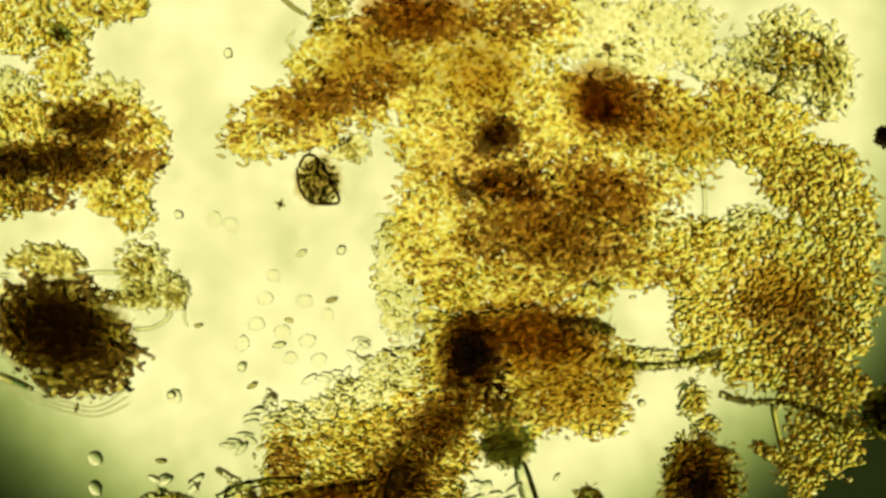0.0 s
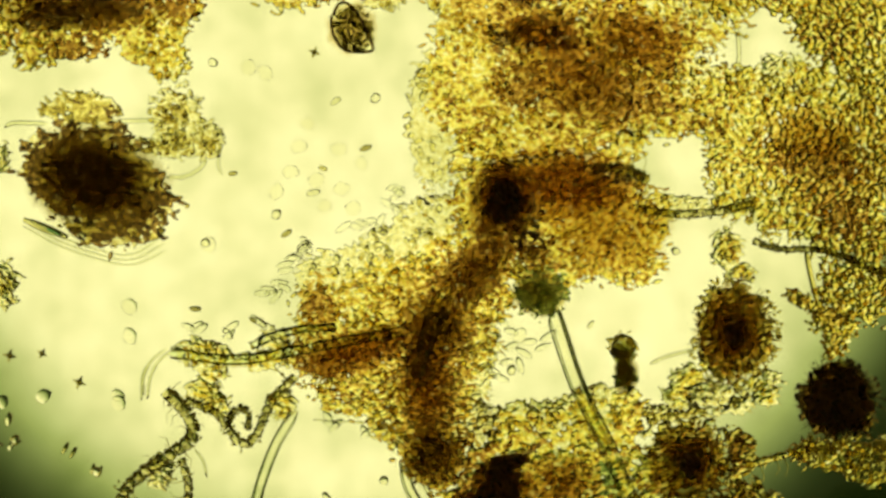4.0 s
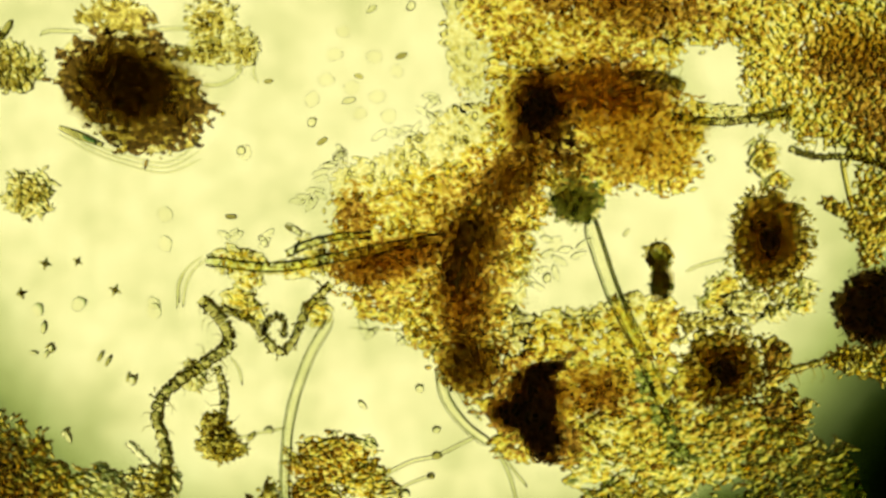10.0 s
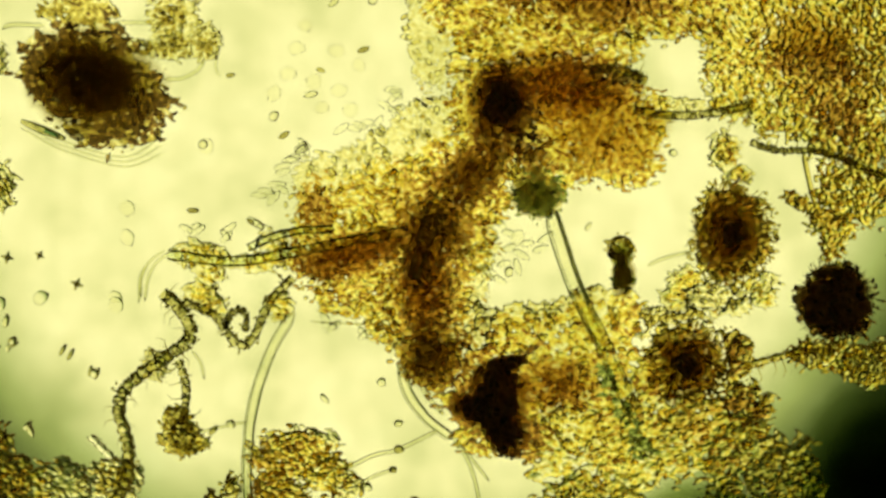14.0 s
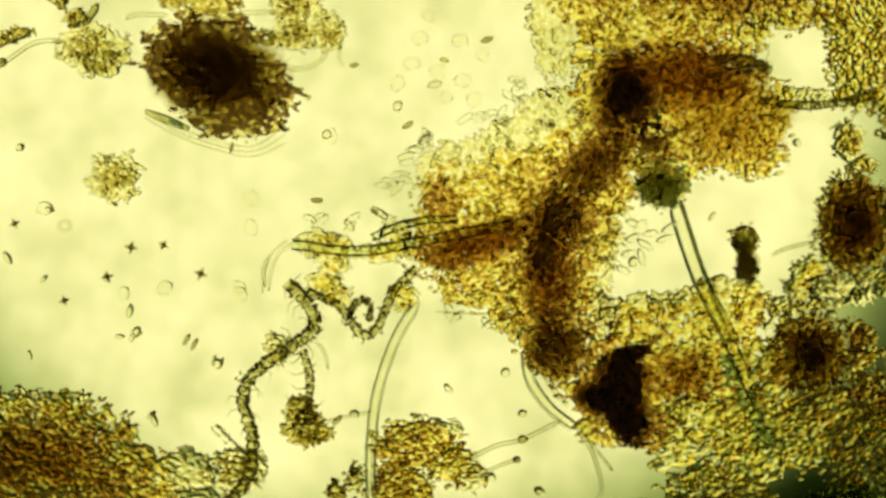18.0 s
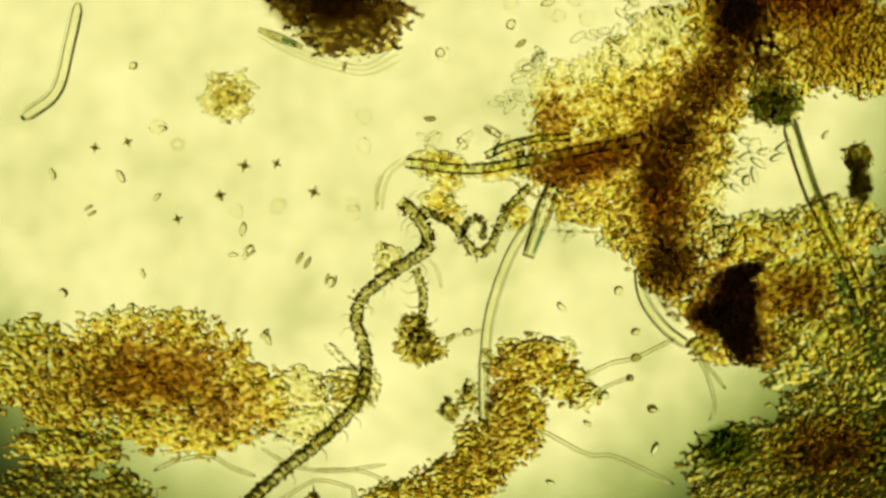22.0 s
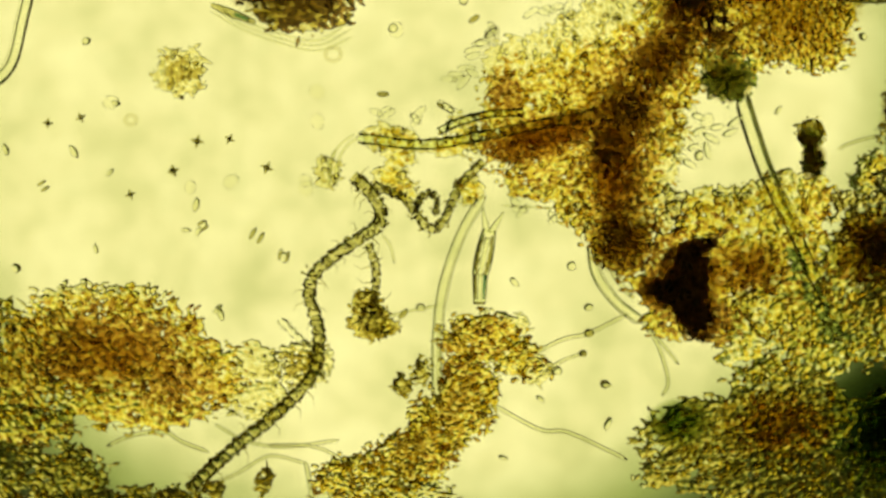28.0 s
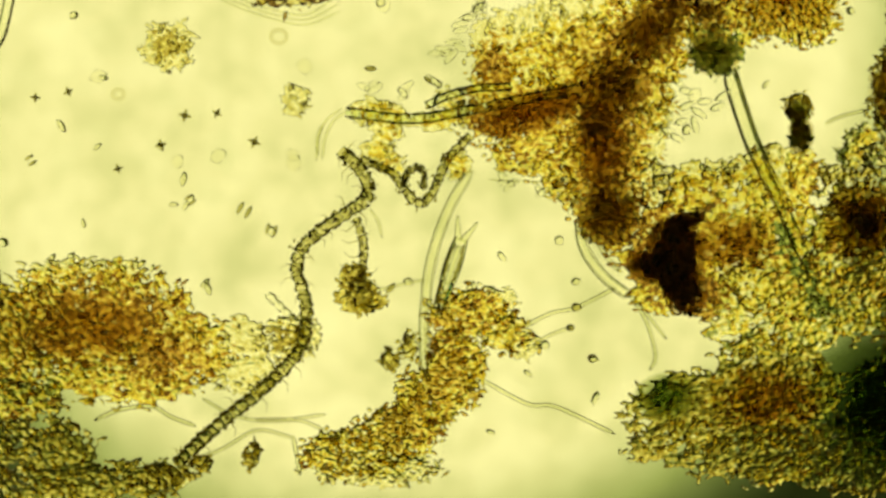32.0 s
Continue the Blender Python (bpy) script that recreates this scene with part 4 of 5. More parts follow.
puff(1000, 600, [(935, 590, 30, 35, 0, 30), (1000, 570, 50, 40, 0, 40)], "yellow crumbs under the arm of the colony", 54, (GOLD, PALE), 15, 1.3)
puff(1700, 400, [(1665, 378, 34, 16, 20, 25), (1715, 402, 48, 40, 30, 35), (1742, 350, 45, 45, 0, 35), (1722, 450, 26, 30, 0, 30)], "golden clump below the colony's corner", 55, (GOLD, AMBER), 20, 1.4)

puff(1495, 555, [(1460, 570, 50, 34, -10, 25), (1530, 540, 55, 30, 10, 30), (1400, 590, 40, 30, 0, 20)], "pale yellow crumbs under the brown ball", 58, (PALE, MOSS), 25, 0.8)


puff(230, 1120, [(225, 1118, 50, 34, -20, 30), (285, 1095, 30, 18, -30, 25)], "dark olive tuft at the filament's foot", 60, (MOSS, FIBRE), 15, 1.2)
puff(382, 1075, [(382, 1075, 17, 28, 10, 22)], "small olive tuft among the threads", 61, (MOSS, FIBRE), 6, 1.0)


puff(1545, 695, [(1540, 650, 45, 55, 0, 30), (1562, 735, 60, 50, 0, 30)], "olive crumbs filling the gap behind the buried ball", 62, (MOSS, BROWN), 20, 0.9)


def slime_cloud(x, y, label, lobes):
    """A misty green cloud of slime in a few overlapping lobes."""
    ob = thing("slime_cloud", x, y, label, "clump")
    for i, (lx, ly, rx, ry, turn) in enumerate(lobes):
        slime(lx, ly, rx, ry, turn, 40 + 8 * i, SOFT_GREEN, ob, 1.0 + i)


slime_cloud(1810, 840, "dark green misty cloud of soft slime", [(1810, 825, 205, 180, 0), (1860, 880, 210, 180, 30), (1770, 910, 170, 130, -20)])
slime_cloud(1500, 965, "dim green misty cloud beside the heap", [(1490, 970, 170, 130, 20), (1560, 1010, 170, 140, 0)])

# ---- filaments ----
def cell_chain(name, points, radius, label, seed, material=FIBRE, step=17.0, bristles=0, crumbs=1.0):
    """A segmented filament: one barrel-shaped cell after another."""
    rng = random.Random(seed)
    line = smooth_line(points, 3.0)
    mid = points[len(points) // 2]
    ob = thing(name, mid[0], mid[1], label, "filament")
    length, start = 0.0, line[0]
    barrel = {}
    for i, q in enumerate(line):
        if (q - start).length * 1000 < step and i < len(line) - 1:
            continue
        d = q - start
        k = rng.randrange(5)
        if k not in barrel:
            verts, faces, sides = [], [], 8
            prof = [(-0.56, 0.86), (-0.50, 0.95), (-0.22, 1.0), (0.22, 1.0), (0.50, 0.95), (0.56, 0.86)]
            for u, r in prof:
                for s in range(sides):
                    a = 2 * math.pi * s / sides
                    rr = r * radius / 1000 * rng.uniform(0.7, 1.2)
                    verts.append((u * step / 1000 * 0.98, math.cos(a) * rr, math.sin(a) * rr))
            for j in range(len(prof) - 1):
                for s in range(sides):
                    t = (s + 1) % sides
                    faces.append((j * sides + s, (j + 1) * sides + s, (j + 1) * sides + t, j * sides + t)[::-1])
            faces.append(tuple(range(sides)))
            faces.append(tuple(range((len(prof) - 1) * sides, len(prof) * sides))[::-1])
            barrel[k] = mesh_of("cell", verts, faces, BARREL if material is FIBRE else material, True)
        c = new("cell", barrel[k])
        c.parent = ob
        c.matrix_basis = Matrix.Translation((start + q) / 2 - ob.location) @ d.to_track_quat("X", "Z").to_matrix().to_4x4()
        if bristles and rng.random() < bristles:
            side = 1 if rng.random() < 0.5 else -1
            nrm = Vector((-d.y, d.x, 0)).normalized() * side
            m = (start + q) / 2
            tip = m + nrm * rng.uniform(0.016, 0.042) + d * rng.uniform(-0.6, 0.6)
            bl = [m, m.lerp(tip, 0.35) + d * 0.2, m.lerp(tip, 0.7) + d * 0.3, tip - d * 0.3]
            part("bristle", tube_mesh("bristle", bl, 1.5, material, 5, lambda t: 1.0 - 0.8 * t), ob)
        start = q
    if crumbs:
        crumbs_along(line, radius, 3.4, int(len(line) * crumbs * 1.5), material, ob, seed)
    return ob


cell_chain("segmented_filament", [(250, 1090, 14), (330, 1015, 14), (394, 964, 14), (465, 892, 15), (480, 820, 15), (462, 735, 16), (490, 690, 16), (560, 640, 17), (590, 615, 17), (578, 575, 18), (545, 540, 18)],
           12.0, "olive segmented filament with a knobbly surface, bending over the slide", 61, FIBRE, 15.0, 0.8)


def outlined_tube(points, radius, label, seed, crumbs=0.5):
    """A clear tube, its dark outline built as a strand along either side, and crumbs that stick to it."""
    line = smooth_line(points, 6.0)
    mid = points[len(points) // 2]
    ob = thing("tube_filament", mid[0], mid[1], label, "filament")
    part("core", tube_mesh("core", line, radius, GREENISH, 10, lambda t: min(1.0, 0.5 + 8 * t)), ob, "faintly green clear core")
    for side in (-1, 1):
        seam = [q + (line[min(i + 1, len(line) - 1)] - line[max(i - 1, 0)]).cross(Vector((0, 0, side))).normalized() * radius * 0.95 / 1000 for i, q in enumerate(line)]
        part("seam", tube_mesh("seam", seam, 1.9, INKY, 6, None, 0.4, seed + side), ob, "dark olive outline strand")
    crumbs_along(line, radius * 1.6, 3.4, int(len(line) * crumbs * 3), MOSS, ob, seed)
    return ob


outlined_tube([(549, 470, 20), (585, 474, 20), (629, 480, 20), (689, 480, 20), (779, 464, 22), (860, 448, 28), (960, 430, 40)], 8.0, "clear greenish tube outlined in dark olive running into the colony", 62)
outlined_tube([(690, 458, 16), (730, 440, 16), (780, 428, 18), (840, 425, 20)], 6.0, "slender clear tube beside the greenish one", 70, 0.3)
cell_chain("segmented_filament", [(575, 553, 14), (629, 575, 14), (652, 606, 14), (681, 632, 14), (706, 603, 14), (726, 553, 16), (765, 515, 18)], 9.0, "dark olive filament folded into a sharp corner", 63, FIBRE, 14.0, 0.2)
cell_chain("side_filament", [(650, 602, 14), (655, 582, 16), (668, 568, 18), (681, 568, 18), (688, 584, 18), (684, 604, 16)], 6.0, "dark olive loop in the filament's corner", 113, FIBRE, 9.0, 0.0, 2.5)
cell_chain("side_filament", [(566, 655, 10), (580, 700, 10), (578, 745, 10), (575, 790, 10)], 8.0, "short dark branch with ragged sides", 64, FIBRE, 13.0, 0.5)
cell_chain("side_filament", [(410, 790, 10), (435, 815, 10), (462, 840, 12)], 7.5, "short pale side branch of the filament", 65, CLEAR, 16.0, 0.0, 0.5)
cell_chain("segmented_filament", [(1370, 215, 22), (1440, 225, 20), (1510, 220, 20), (1580, 205, 20)], 8.0, "dark olive filament bridging two parts of the colony", 66, FIBRE, 14.0, 0.2)
cell_chain("segmented_filament", [(1290, 148, 60), (1340, 145, 60), (1385, 165, 50)], 9.0, "dark frayed twig on the colony", 67, FIBRE, 14.0, 0.8)
cell_chain("segmented_filament", [(1560, 668, 30), (1620, 650, 30), (1670, 640, 30), (1720, 640, 30)], 7.0, "brown ragged strand between the round clusters", 68, MOSS, 13.0, 0.6)
cell_chain("segmented_filament", [(1575, 272, 25), (1620, 286, 25), (1680, 287, 25), (1734, 299, 25), (1780, 322, 25), (1824, 334, 25)], 6.0, "dark olive strand along the colony's lower edge", 69, FIBRE, 12.0, 0.2, 1.4)


def thread(points, radius, label, seed, material=THIN, knots=(), hollow=0.0, name="thread", sides=8):
    """A fine smooth thread or pipe lying on the slide, with small knots where it is tied."""
    line = smooth_line(points, 8.0)
    mid = points[len(points) // 2]
    ob = thing(name, mid[0], mid[1], label, name.replace("_", " "))
    part("strand", tube_mesh("strand", line, radius * (0.72 if material is THIN else 1.0), material, sides, lambda t: min(1.0, 0.35 + 12 * t, 0.35 + 12 * (1 - t)), 0.04, seed, hollow or (0.6 if material is THIN else 0.0)), ob)
    for kx, ky in knots:
        k = new("knot", flake("knot", radius * 1.6, radius * 1.35, radius * 1.3, FIBRE, seed))
        k.parent = ob
        k.location = at(kx, ky, points[0][2]) - ob.location
    return ob


thread([(690, 935, 12), (687, 860, 12), (690, 800, 13), (694, 760, 14), (708, 700, 14), (735, 630, 15), (772, 570, 18)], 10, "clear pale double-walled tube", 71, CLEAR, (), 0.62, "pipe", 12)
thread([(1222, 392, 18), (1240, 450, 18), (1262, 515, 18), (1282, 560, 20), (1318, 632, 24), (1350, 705, 22), (1384, 770, 16)], 15, "clear glassy tube with a dark rim", 72, CLEAR, (), 0.6, "pipe", 12)
thread([(703, 462, 18), (707, 448, 18), (714, 432, 18)], 3.0, "small dark thorn on the tube", 115, INKY)
# the glassy tube's dark right edge, built as a strand of its own
thread([(1232, 391, 30), (1250, 449, 30), (1272, 514, 30), (1291, 557, 30)], 3.8, "dark olive outline strand along the glassy tube", 108, INKY)
thread([(1282, 560, 24), (1300, 598, 24), (1318, 640, 24)], 12, "greenish glassy tube over the heap", 73, TINTED, (), 0.6, "pipe", 12)
thread([(-29, 187, 12), (-45, 260, 12), (-69, 345, 12), (-129, 392, 12)], 12, "clear tube with a swollen joint", 74, CLEAR, (), 0.6, "pipe", 12)
thread([(960, 655, 10), (970, 710, 10), (1005, 760, 10), (1050, 795, 10)], 10, "clear curved tube hugging the black block", 75, CLEAR, (), 0.6, "pipe", 10)
thread([(985, 660, 8), (1000, 710, 8), (1030, 750, 8)], 6, "thin clear thread lying curved", 76)
thread([(860, 850, 9), (910, 825, 9), (956, 814, 9), (1025, 780, 9)], 6, "clear thread with one dark knot", 77, THIN, [(956, 814)])
thread([(870, 890, 7), (905, 865, 7), (945, 850, 7)], 5, "short clear thread with knotted end", 78, THIN, [(945, 850)])
thread([(785, 940, 7), (870, 985, 7), (920, 990, 7), (1024, 1038, 7)], 6, "long clear thread on the slide", 79)
thread([(1050, 790, 8), (1080, 840, 8), (1096, 900, 8), (1085, 925, 8)], 5, "pale fine thread below the block", 80)
thread([(1060, 800, 8), (1115, 870, 8)], 4, "pale fine thread below the block", 81)
thread([(104, 1014, 7), (150, 995, 7), (205, 989, 7), (240, 1008, 7), (284, 1024, 7)], 6, "clear wavy thread on the slide", 82)
thread([(295, 975, 7), (350, 1005, 7), (420, 1015, 7), (514, 1003, 7)], 5, "clear wavy thread on the slide", 83)
thread([(390, 1012, 7), (470, 1015, 7), (520, 1040, 7), (540, 1075, 7)], 5, "clear wavy thread on the slide", 84)
thread([(274, 1085, 7), (329, 1065, 7), (389, 1032, 7), (440, 1040, 7), (456, 1046, 7)], 5, "clear wavy thread on the slide", 85)
thread([(455, 1040, 7), (468, 1110, 7)], 6, "clear short thread near the heap", 86)
thread([(552, 466, 10), (526, 486, 10), (512, 515, 10), (507, 552, 10)], 4.0, "clear thread curving round the filament's end", 87)
thread([(542, 462, 10), (514, 484, 10), (500, 515, 10), (496, 555, 10)], 3.4, "clear thread curving round the filament's end", 117)
thread([(500, 545, 8), (498, 515, 8), (508, 490, 8)], 5, "clear thread curving on the slide", 88)
thread([(540, 160, 8), (575, 158, 8), (602, 142, 8), (612, 125, 8)], 6, "pale curved thread beside the dark lump", 89)
thread([(635, 100, 8), (632, 140, 8), (640, 155, 8)], 4, "pale thread curving beside yellow cells", 90)
thread([(255, 72, 8), (270, 64, 8), (330, 65, 8)], 6, "straight clear thread into the dark lump", 91)
thread([(440, 62, 8), (480, 60, 8), (530, 60, 8)], 6, "straight clear thread from the dark lump", 92)
thread([(440, 92, 8), (490, 92, 8), (530, 96, 8)], 5, "straight clear thread from the dark lump", 93)
thread([(-100, 150, 8), (-60, 130, 8), (10, 158, 8), (40, 148, 8), (90, 115, 8), (140, 108, 8)], 6, "clear jointed thread ending in a golden clump", 94, THIN, [(36, 148)])
thread([(180, 82, 8), (195, 62, 8), (206, 44, 8)], 7, "grey-green stub of a filament", 95, FIBRE)
thread([(1395, 490, 9), (1420, 478, 9), (1470, 465, 9)], 5, "clear thread between a knob and a dark ball", 96)
thread([(1430, 555, 8), (1500, 545, 8)], 4, "thin clear thread between clusters", 97)
thread([(800, 588, 10), (860, 592, 10), (930, 592, 10)], 2.4, "thin straight thread under the colony's arm", 99)
thread([(790, -438, 10), (830, -405, 10), (850, -395, 10)], 4.5, "thin green twig by the colony", 100, FIBRE)
thread([(830, -370, 8), (815, -350, 8), (830, -330, 8)], 5, "clear open loop of thread", 101)
thread([(1545, -125, 9), (1552, -70, 9), (1550, -20, 9)], 6, "clear thread at the edge of a gap", 102)
thread([(700, 975, 8), (690, 905, 8), (692, 800, 8)], 4, "thin pale thread beside the pipe", 104)
thread([(600, 785, 8), (640, 775, 8), (690, 765, 8)], 4, "thin pale thread between clumps", 105)
thread([(590, 640, 8), (605, 660, 8), (612, 690, 8)], 4, "thin pale hair beside the filament", 106)
thread([(1670, 290, 10), (1680, 340, 10), (1690, 380, 10)], 5, "olive strand under the colony", 107, MOSS)

for k in range(3):
    thread([(292 - 2 * k, 232 + 7 * k, 6), (350, 264 + 8 * k, 6), (420, 288 + 8 * k, 6), (480, 296 + 9 * k, 6), (535 + 2 * k, 262 + 14 * k, 6)], 2.6, "fine clear ridge of slime round the dark lump's foot", 110 + k)

# ---- single bodies ----
def leaf_cell():
    ob = thing("leaf_shaped_cell", 872, -103, "dark-rimmed leaf-shaped cell with a grainy inside", "cell")
    pts = [(-40, -22), (-30, -42), (-12, -44), (8, -24), (24, 4), (36, 30), (34, 40), (8, 42), (-18, 38), (-34, 22), (-42, 2)]
    verts = [at(872 + x * 0.92, -103 + y, 4) for x, y in pts] + [at(872 + x * 0.80, -103 + y * 0.86, 18) for x, y in pts]
    n = len(pts)
    faces = [tuple(range(n)), tuple(range(n, 2 * n))[::-1]] + [(i, n + i, n + (i + 1) % n, (i + 1) % n) for i in range(n)]
    part("shell", mesh_of("shell", verts, faces, TINTED), ob, "olive cell wall")
    loop = smooth_line([(872 + x * 0.92, -103 + y, 14) for x, y in pts] + [(872 + pts[0][0], -103 + pts[0][1], 14)], 8)
    part("rim", tube_mesh("rim", loop, 2.8, DARK, 6), ob, "dark rim")
    rng = np.random.default_rng(77)
    c = scatter([(871, -102, 32, 39, -25, 12)], 2.6, 4.0, rng, 0.1) + np.array([0, 0, 0.014])
    part("filling", grains_mesh("filling", c, np.full(len(c), 0.004), rng, FIBRE), ob, kind="stuff")
    slime(870, -102, 58, 62, 25, 14, SOFT_TAN, ob, 20.0)


leaf_cell()


def rod_cell(x, y, turn, length, width, label):
    ob = thing("rod_cell", x, y, label, "cell")
    c, s = math.cos(radians(turn)), math.sin(radians(turn))
    line = smooth_line([(x + u * length * c, y + u * length * s, 12) for u in (-0.5, -0.2, 0.2, 0.5)], 6)
    part("wall", tube_mesh("wall", line, width, BARREL, 8, lambda t: 0.25 + 0.9 * math.sin(math.pi * min(max(t, 0.06), 0.94)) ** 0.5), ob)
    inner = [q + Vector((0, 0, width / 1000)) for q in line[len(line) // 2:-2]]
    part("stripe", tube_mesh("stripe", inner, width * 0.5, TEAL, 6), ob, "teal inner stripe")


rod_cell(328, 250, 22, 84, 6.5, "dark green pointed rod cell under the dark lump")

knob = colony("knob_cell", 1348, 490, "dark green upright knob of cells with a round head", "cell", 33, [
    ("stalk", GREEN, 2.6, 5.0, 0.2, 0.0, [(1352, 512, 18, 28, 0, 60)]), ("core", DARK, 1.32, 7.5, 0.2, 0.0, [(1353, 515, 15, 24, 0, 60)]),
    ("head", MOSS, 2.0, 5.0, 0.2, 0.0, [(1347, 460, 24, 26, 0, 40)]), ("eye", DARK, 0.88, 7.5, 0.2, 0.0, [(1347, 472, 14, 12, 0, 44)])], slimes=[(1353, 508, 30, 52, 0, SOFT_OLIVE), (1348, 470, 28, 30, 0, SOFT_GREEN)])
ring_line = smooth_line([(1347 + 17 * math.cos(a / 8 * 2 * math.pi), 458 + 17 * math.sin(a / 8 * 2 * math.pi), 34) for a in range(9)], 5)
part("ring", tube_mesh("ring", ring_line, 5, FIBRE, 6), knob, "dark olive ring")

def ring_cell(x, y, radius, thick, label):
    ob = thing("ring_cell", x, y, label, "cell")
    loop = smooth_line([(x + radius * math.cos(k / 10 * 2 * math.pi), y + 0.85 * radius * math.sin(k / 10 * 2 * math.pi), thick) for k in range(11)], 4)
    part("wall", tube_mesh("wall", loop, thick, HALO, 8), ob)
    return ob


ring_cell(146, 437, 10, 4, "faint small ring-shaped cell on the slide")

# ---- specks drifting in the water film ----
def speck_mesh(kind, seed):
    if kind == "bead":
        return flake("round_speck", 8.5, 7.5, 7.0, SPECK, seed)
    if kind == "rod":
        return flake("oblong_speck", 11, 5.5, 5.0, SPECK, seed)
    if kind == "dark":
        return flake("dark_speck", 10, 5.0, 4.5, FIBRE, seed)
    if kind == "ghost":
        return flake("ghost_cell", 14, 12, 7.0, GHOST, seed)
    if kind == "pair":
        bm = bmesh.new()
        for side in (-1, 1):
            bmesh.ops.create_icosphere(bm, subdivisions=2, radius=1.0, matrix=Matrix.Translation((0, 7 * side, 0)) @ Matrix.Diagonal((11, 3.6, 3.6, 1)))
        bmesh.ops.scale(bm, vec=(0.001, 0.001, 0.001), verts=bm.verts)
        for f in bm.faces:
            f.smooth = True
        me = bpy.data.meshes.new("split_speck")
        bm.to_mesh(me)
        bm.free()
        me.materials.append(BARREL)
        return me
    bm = bmesh.new()
    for a in range(4):
        ang = math.pi / 4 + a * math.pi / 2 + 0.2 * noise.noise(Vector((seed, a, 0)))
        bmesh.ops.create_cone(bm, cap_ends=True, segments=6, radius1=4.2, radius2=0.8, depth=11,
                              matrix=Matrix.Rotation(ang, 4, "Z") @ Matrix.Rotation(radians(90), 4, "Y") @ Matrix.Translation((0, 0, 4.5)))
    bmesh.ops.scale(bm, vec=(0.001, 0.001, 0.001), verts=bm.verts)
    me = bpy.data.meshes.new("star_speck")
    bm.to_mesh(me)
    bm.free()
    me.materials.append(BARREL)
    return me


SPECK_SETS = (
    ("round_speck", "bead", "clear round speck with a dark rim on the slide", [
        (43, 98), (418, 680), (925, 695), (955, 768), (623, -43), (910, 20), (-56, 699), (64, 724), (659, 769), (710, -328),
        (610, 275), (68, 298), (984, 904), (1150, 500), (1420, 250), (1440, 290), (545, 1035), (735, 225), (900, 880)]),
    ("oblong_speck", "rod", "clear oblong speck on the slide", [
        (300, 772), (110, 530), (220, 530), (262, 587), (824, 724), (85, 665), (120, 408), (800, 187), (274, 624), (654, 864), (804, 1034),
        (989, 974), (985, 905), (870, 930), (1060, 470), (1110, 500), (760, -170), (1290, 420), (250, 960), (305, 780), (840, 25), (244, 632), (266, 634), (46, 493), (-74, 490), (776, 776)]),
    ("ghost_cell", "ghost", "faint transparent round cell on the slide", [
        (790, 65), (845, 110), (805, 165), (850, 180), (885, 135), (775, 105), (685, -35), (715, -25), (820, 210), (760, 150), (870, 215), (735, 185), (1130, 480), (1165, 440), (615, 278), (560, 470), (455, 545), (1500, 600), (476, 388), (111, 406), (251, 556), (323, 546), (456, 558), (476, 440)]),
    ("star_speck", "star", "tiny dark star-shaped speck on the slide", [
        (0, 443), (58, 433), (264, 475), (222, 527), (146, 569), (321, 471), (387, 522), (802, -61), (1824, 469)]),
    ("split_speck", "pair", "tiny cell split into two dark bars", [(-8, 554), (369, 642), (274, 624), (417, 677)]),
    ("dark_speck", "dark", "tiny dark lens-shaped speck on the slide", [
        (694, 412), (753, 259), (818, 144), (893, 108), (658, 153), (592, 392), (931, 285), (628, 780)]),
)


def build_specks():
    rng = random.Random(5)
    for name, kind, label, places in SPECK_SETS:
        first = []
        for i, (x, y) in enumerate(places):
            z = 7.5
            m = Matrix.Translation(at(x, y, z)) @ Matrix.Rotation(rng.uniform(0, 6.28) if kind != "pair" else rng.uniform(0.5, 1.3), 4, "Z")
            if i < 4:
                ob = new(name, speck_mesh(kind, i + 1))
                ob.matrix_basis = m
                s = rng.uniform(0.8, 1.15) * (1.2 if kind == "star" else 1.0)
                ob.scale = (s, s, s)
                tagged(ob, label, "speck", "specks on the slide")
                first.append(ob)
            else:
                copy_thing(first[i % 4], m)


build_specks()


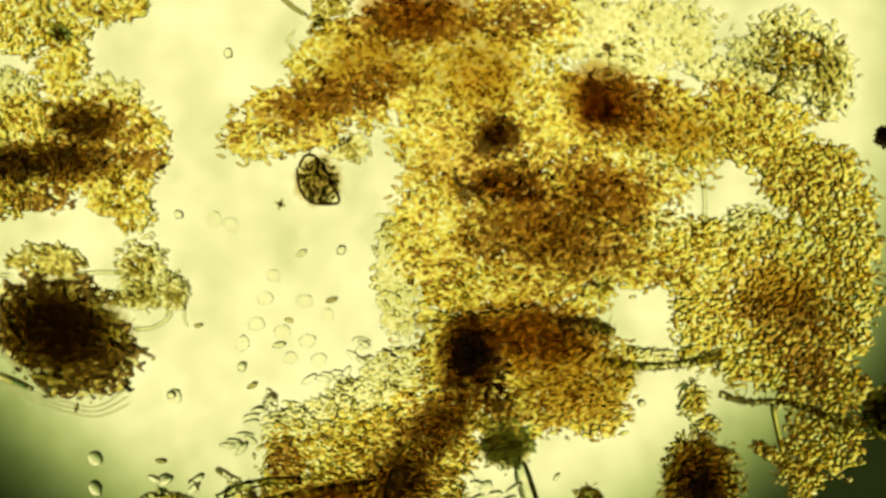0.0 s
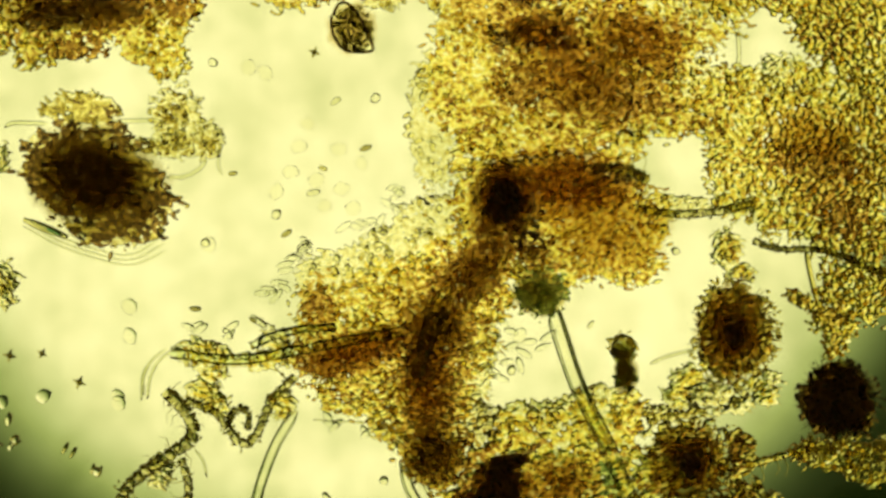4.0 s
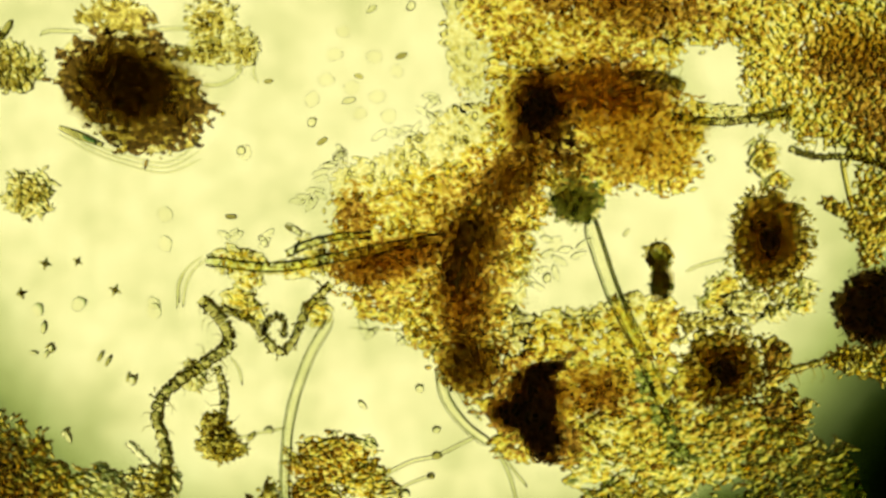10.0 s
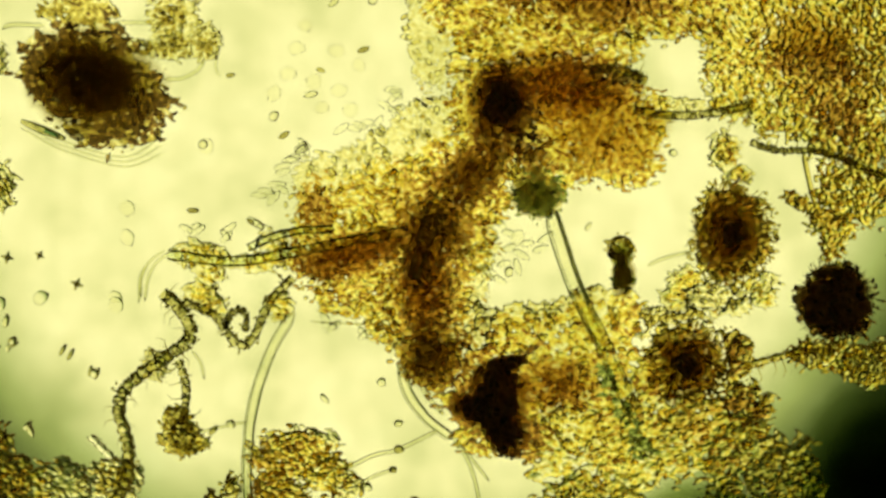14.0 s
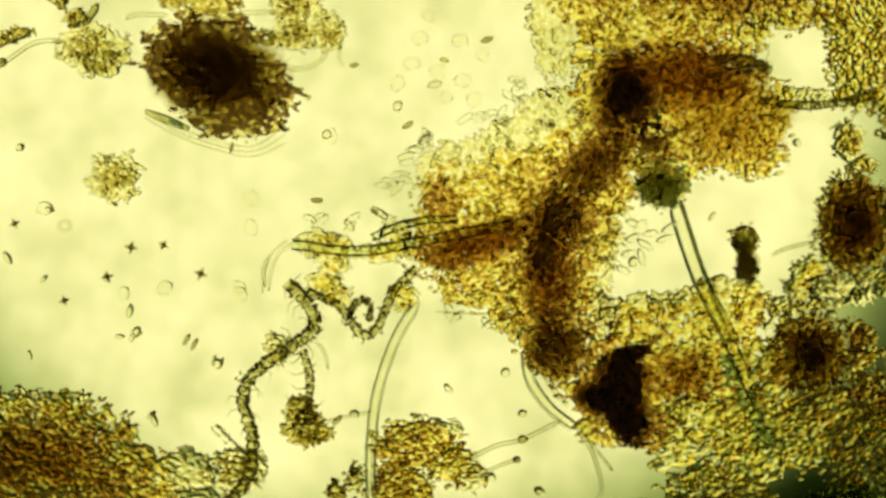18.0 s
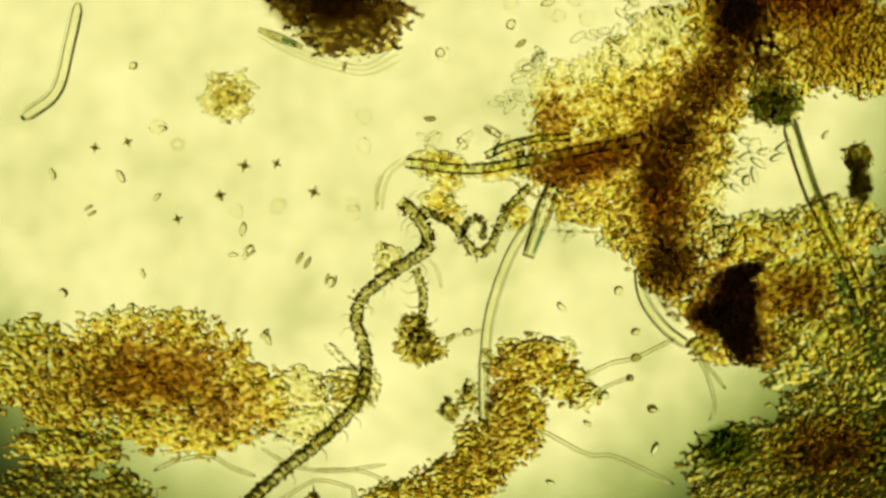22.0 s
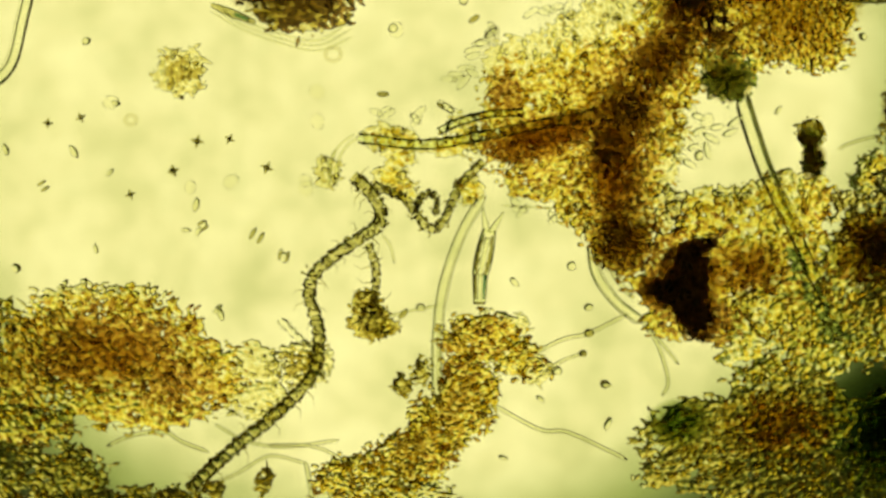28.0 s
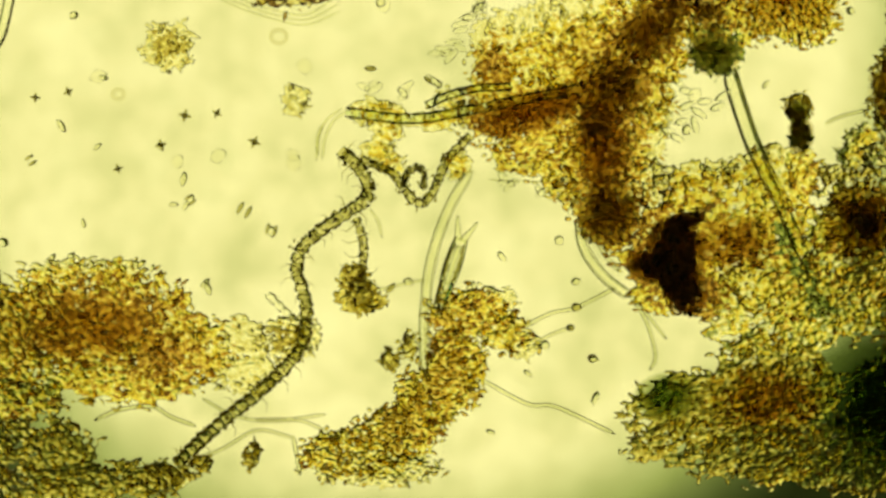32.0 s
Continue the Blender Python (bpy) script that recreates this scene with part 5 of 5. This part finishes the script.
# ---- the gliding worm ----
def build_worm():
    """Head at +x, forked tail at -x; about 150 mm long; the front third bends on its own."""
    ob = new("gliding_worm")
    tagged(ob, "slender glassy worm with a forked tail, gliding over the slide", "worm")

    def seg(name, x0, x1, r, material, parent, prof, label=""):
        line = [Vector(((x0 + (x1 - x0) * i / 10) / 1000, 0, 0)) for i in range(11)]
        ob2 = new(name, tube_mesh(name, line, r, material, 10, prof))
        ob2.parent = parent
        return tagged(ob2, label)

    seg("trunk", -50, 34, 16.5, WORM_SKIN, ob, lambda t: 0.50 + 0.50 * math.sin(math.pi * (0.12 + 0.66 * t)) ** 0.8)
    seg("bright_canal", -36, 30, 4.0, CLEAR, ob, lambda t: 0.8 + 0.4 * math.sin(2.5 * math.pi * t) ** 2, "bright clear inner canal")
    for s in (-1, 1):
        seam = new("gut", tube_mesh("gut", [Vector(((-40 + 7.2 * i) / 1000, s * (0.0070 + 0.0035 * math.sin(math.pi * i / 10)) + 0.0012 * math.sin(2.3 * i + s), 0.006)) for i in range(11)],
                                    3.0, FIBRE, 6, lambda t: 0.5 + 0.7 * math.sin(math.pi * t) ** 0.7, 0.25, 5 + s))
        seam.parent = ob
        tagged(seam, "dark olive gut strand")
        line = [Vector((-0.044, 0.004 * s, 0)), Vector((-0.060, 0.009 * s, 0)), Vector((-0.074, 0.015 * s, 0)), Vector((-0.086, 0.018 * s, 0))]
        f = new("tail_prong", tube_mesh("tail_prong", line, 7.5, WORM_SKIN, 8, lambda t: 1.0 - 0.8 * t))
        f.parent = ob
    head = new("head", tube_mesh("head", [Vector((0.052 * i / 10, 0, 0)) for i in range(11)], 13.5, WORM_SKIN, 12, lambda t: 1.0 - 0.25 * t * t))
    head.parent = ob
    head.location = (0.030, 0, 0)
    for s in (-1, 1):
        gland = new("gland", tube_mesh("gland", [Vector((0.044 * i / 6, s * (0.0080 - 0.0002 * i), 0.004)) for i in range(7)], 3.0, TEAL if s > 0 else FIBRE, 8, lambda t: 1.0 - 0.4 * t, 0.2, 3))
        gland.parent = head
    throat = new("throat", tube_mesh("throat", [Vector((0.050 * i / 6, 0, 0.003)) for i in range(7)], 3.6, CLEAR, 8, lambda t: 0.8 + 0.5 * t))
    throat.parent = head
    lip = new("lip", tube_mesh("lip", [Vector((0.051, 0.009 * math.cos(k / 5 * math.pi), 0.007 * math.sin(k / 5 * math.pi))) for k in range(6)], 2.2, FIBRE, 6))
    lip.parent = head
    return ob, head


worm, worm_head = build_worm()

# ---- bodies that drift with the water ----
drifting_ring = ring_cell(640, 1500, 17, 6, "faint olive ring-shaped cell drifting over the slide")
second_ring = ring_cell(760, 300, 14, 4, "faint small ring-shaped cell drifting slowly")
smoky_ring = ring_cell(-10, 1500, 26, 11, "large faint smoky ring drifting over the slide")
drifting_clump = puff(516, 640, [(516, 640, 22, 30, 0, 20)], "loose pale yellow clump of cells drifting past the filament", 63, (PALE, PALE), 6, 1.0)
# seconds and plan places
RING_DRIFT = [(0, 640, 1500), (21, 470, 1320), (24, 390, 655), (24.5, 379, 546), (25, 368, 438), (25.5, 357, 324), (27.5, 313, -120), (32, 290, -700)]
SMOKY_DRIFT = [(0, 60, 1700), (22, -10, 1500), (24.6, -34, 725), (24.8, -35, 645), (25, -37, 559), (25.2, -38, 480), (25.5, -55, 346), (27.5, -120, -300), (32, -180, -900)]
SECOND_DRIFT = [(0, 900, 260), (22, 760, 300), (25.5, 680, 300), (27.5, 586, 312), (28, 504, 321), (29, 475, 328), (32, 430, 335)]
CLUMP_DRIFT = [(0, 530, 690), (21, 519, 645), (23.5, 516, 625), (27.5, 506, 538), (28, 495, 531), (29, 480, 502), (30, 469, 489), (31, 464, 466), (32, 460, 449)]

# plan places of the worm's head and tail: seconds, head x, head y, tail x, tail y, bend of the head in degrees
WORM = [(0, 985, 500, 1025, 365, 0), (19.5, 985, 500, 1025, 365, 0), (21.5, 800, 560, 850, 430, 0), (22, 768, 626, 815, 490, 0), (23, 754, 642, 820, 505, 0), (24, 736, 678, 810, 545, 0),
        (25, 737, 702, 790, 560, -8), (25.5, 743, 716, 792, 572, -14), (27.5, 758, 749, 778, 600, -14), (28, 759, 755, 780, 606, -10), (28.5, 756, 771, 764, 616, 0),
        (29, 753, 775, 762, 622, 0), (29.5, 750, 765, 764, 622, 40), (30, 716, 776, 758, 634, 20), (30.5, 706, 782, 760, 642, 8), (31, 700, 794, 760, 668, 0),
        (31.5, 703, 793, 750, 676, 0), (32, 721, 789, 753, 690, 0)]


def motions():
    dx, dy = LAMP_SHIFT
    # from 13 to 22 s the lamp slides off its first place to shift the vignette
    walk(lamp, [(t, pose(x + dx - 0.04 * min(max((t - 13) / 9, 0), 1), y + dy + 0.09 * min(max((t - 13) / 9, 0), 1), -LAMP_DEPTH)) for t, x, y in PATH])
    rows, bends = [], []
    for t, hx, hy, tx, ty, bend in WORM:
        h, q = at(hx, hy), at(tx, ty)
        turn = math.degrees(math.atan2(h.y - q.y, h.x - q.x)) + bend * 0.35
        mid = h.lerp(q, 0.5)
        rows.append((t, pose(mid.x, mid.y, 0.019, 0, 0, turn)))
        bends.append((t, pose(0.030, 0, 0, 0, 0, -bend)))
    for body, drift in ((drifting_ring, RING_DRIFT), (smoky_ring, SMOKY_DRIFT), (second_ring, SECOND_DRIFT), (drifting_clump, CLUMP_DRIFT)):
        walk(body, [(t, Matrix.Translation(at(x, y))) for t, x, y in drift])
    walk(worm, rows)
    walk(worm_head, bends)


motions()
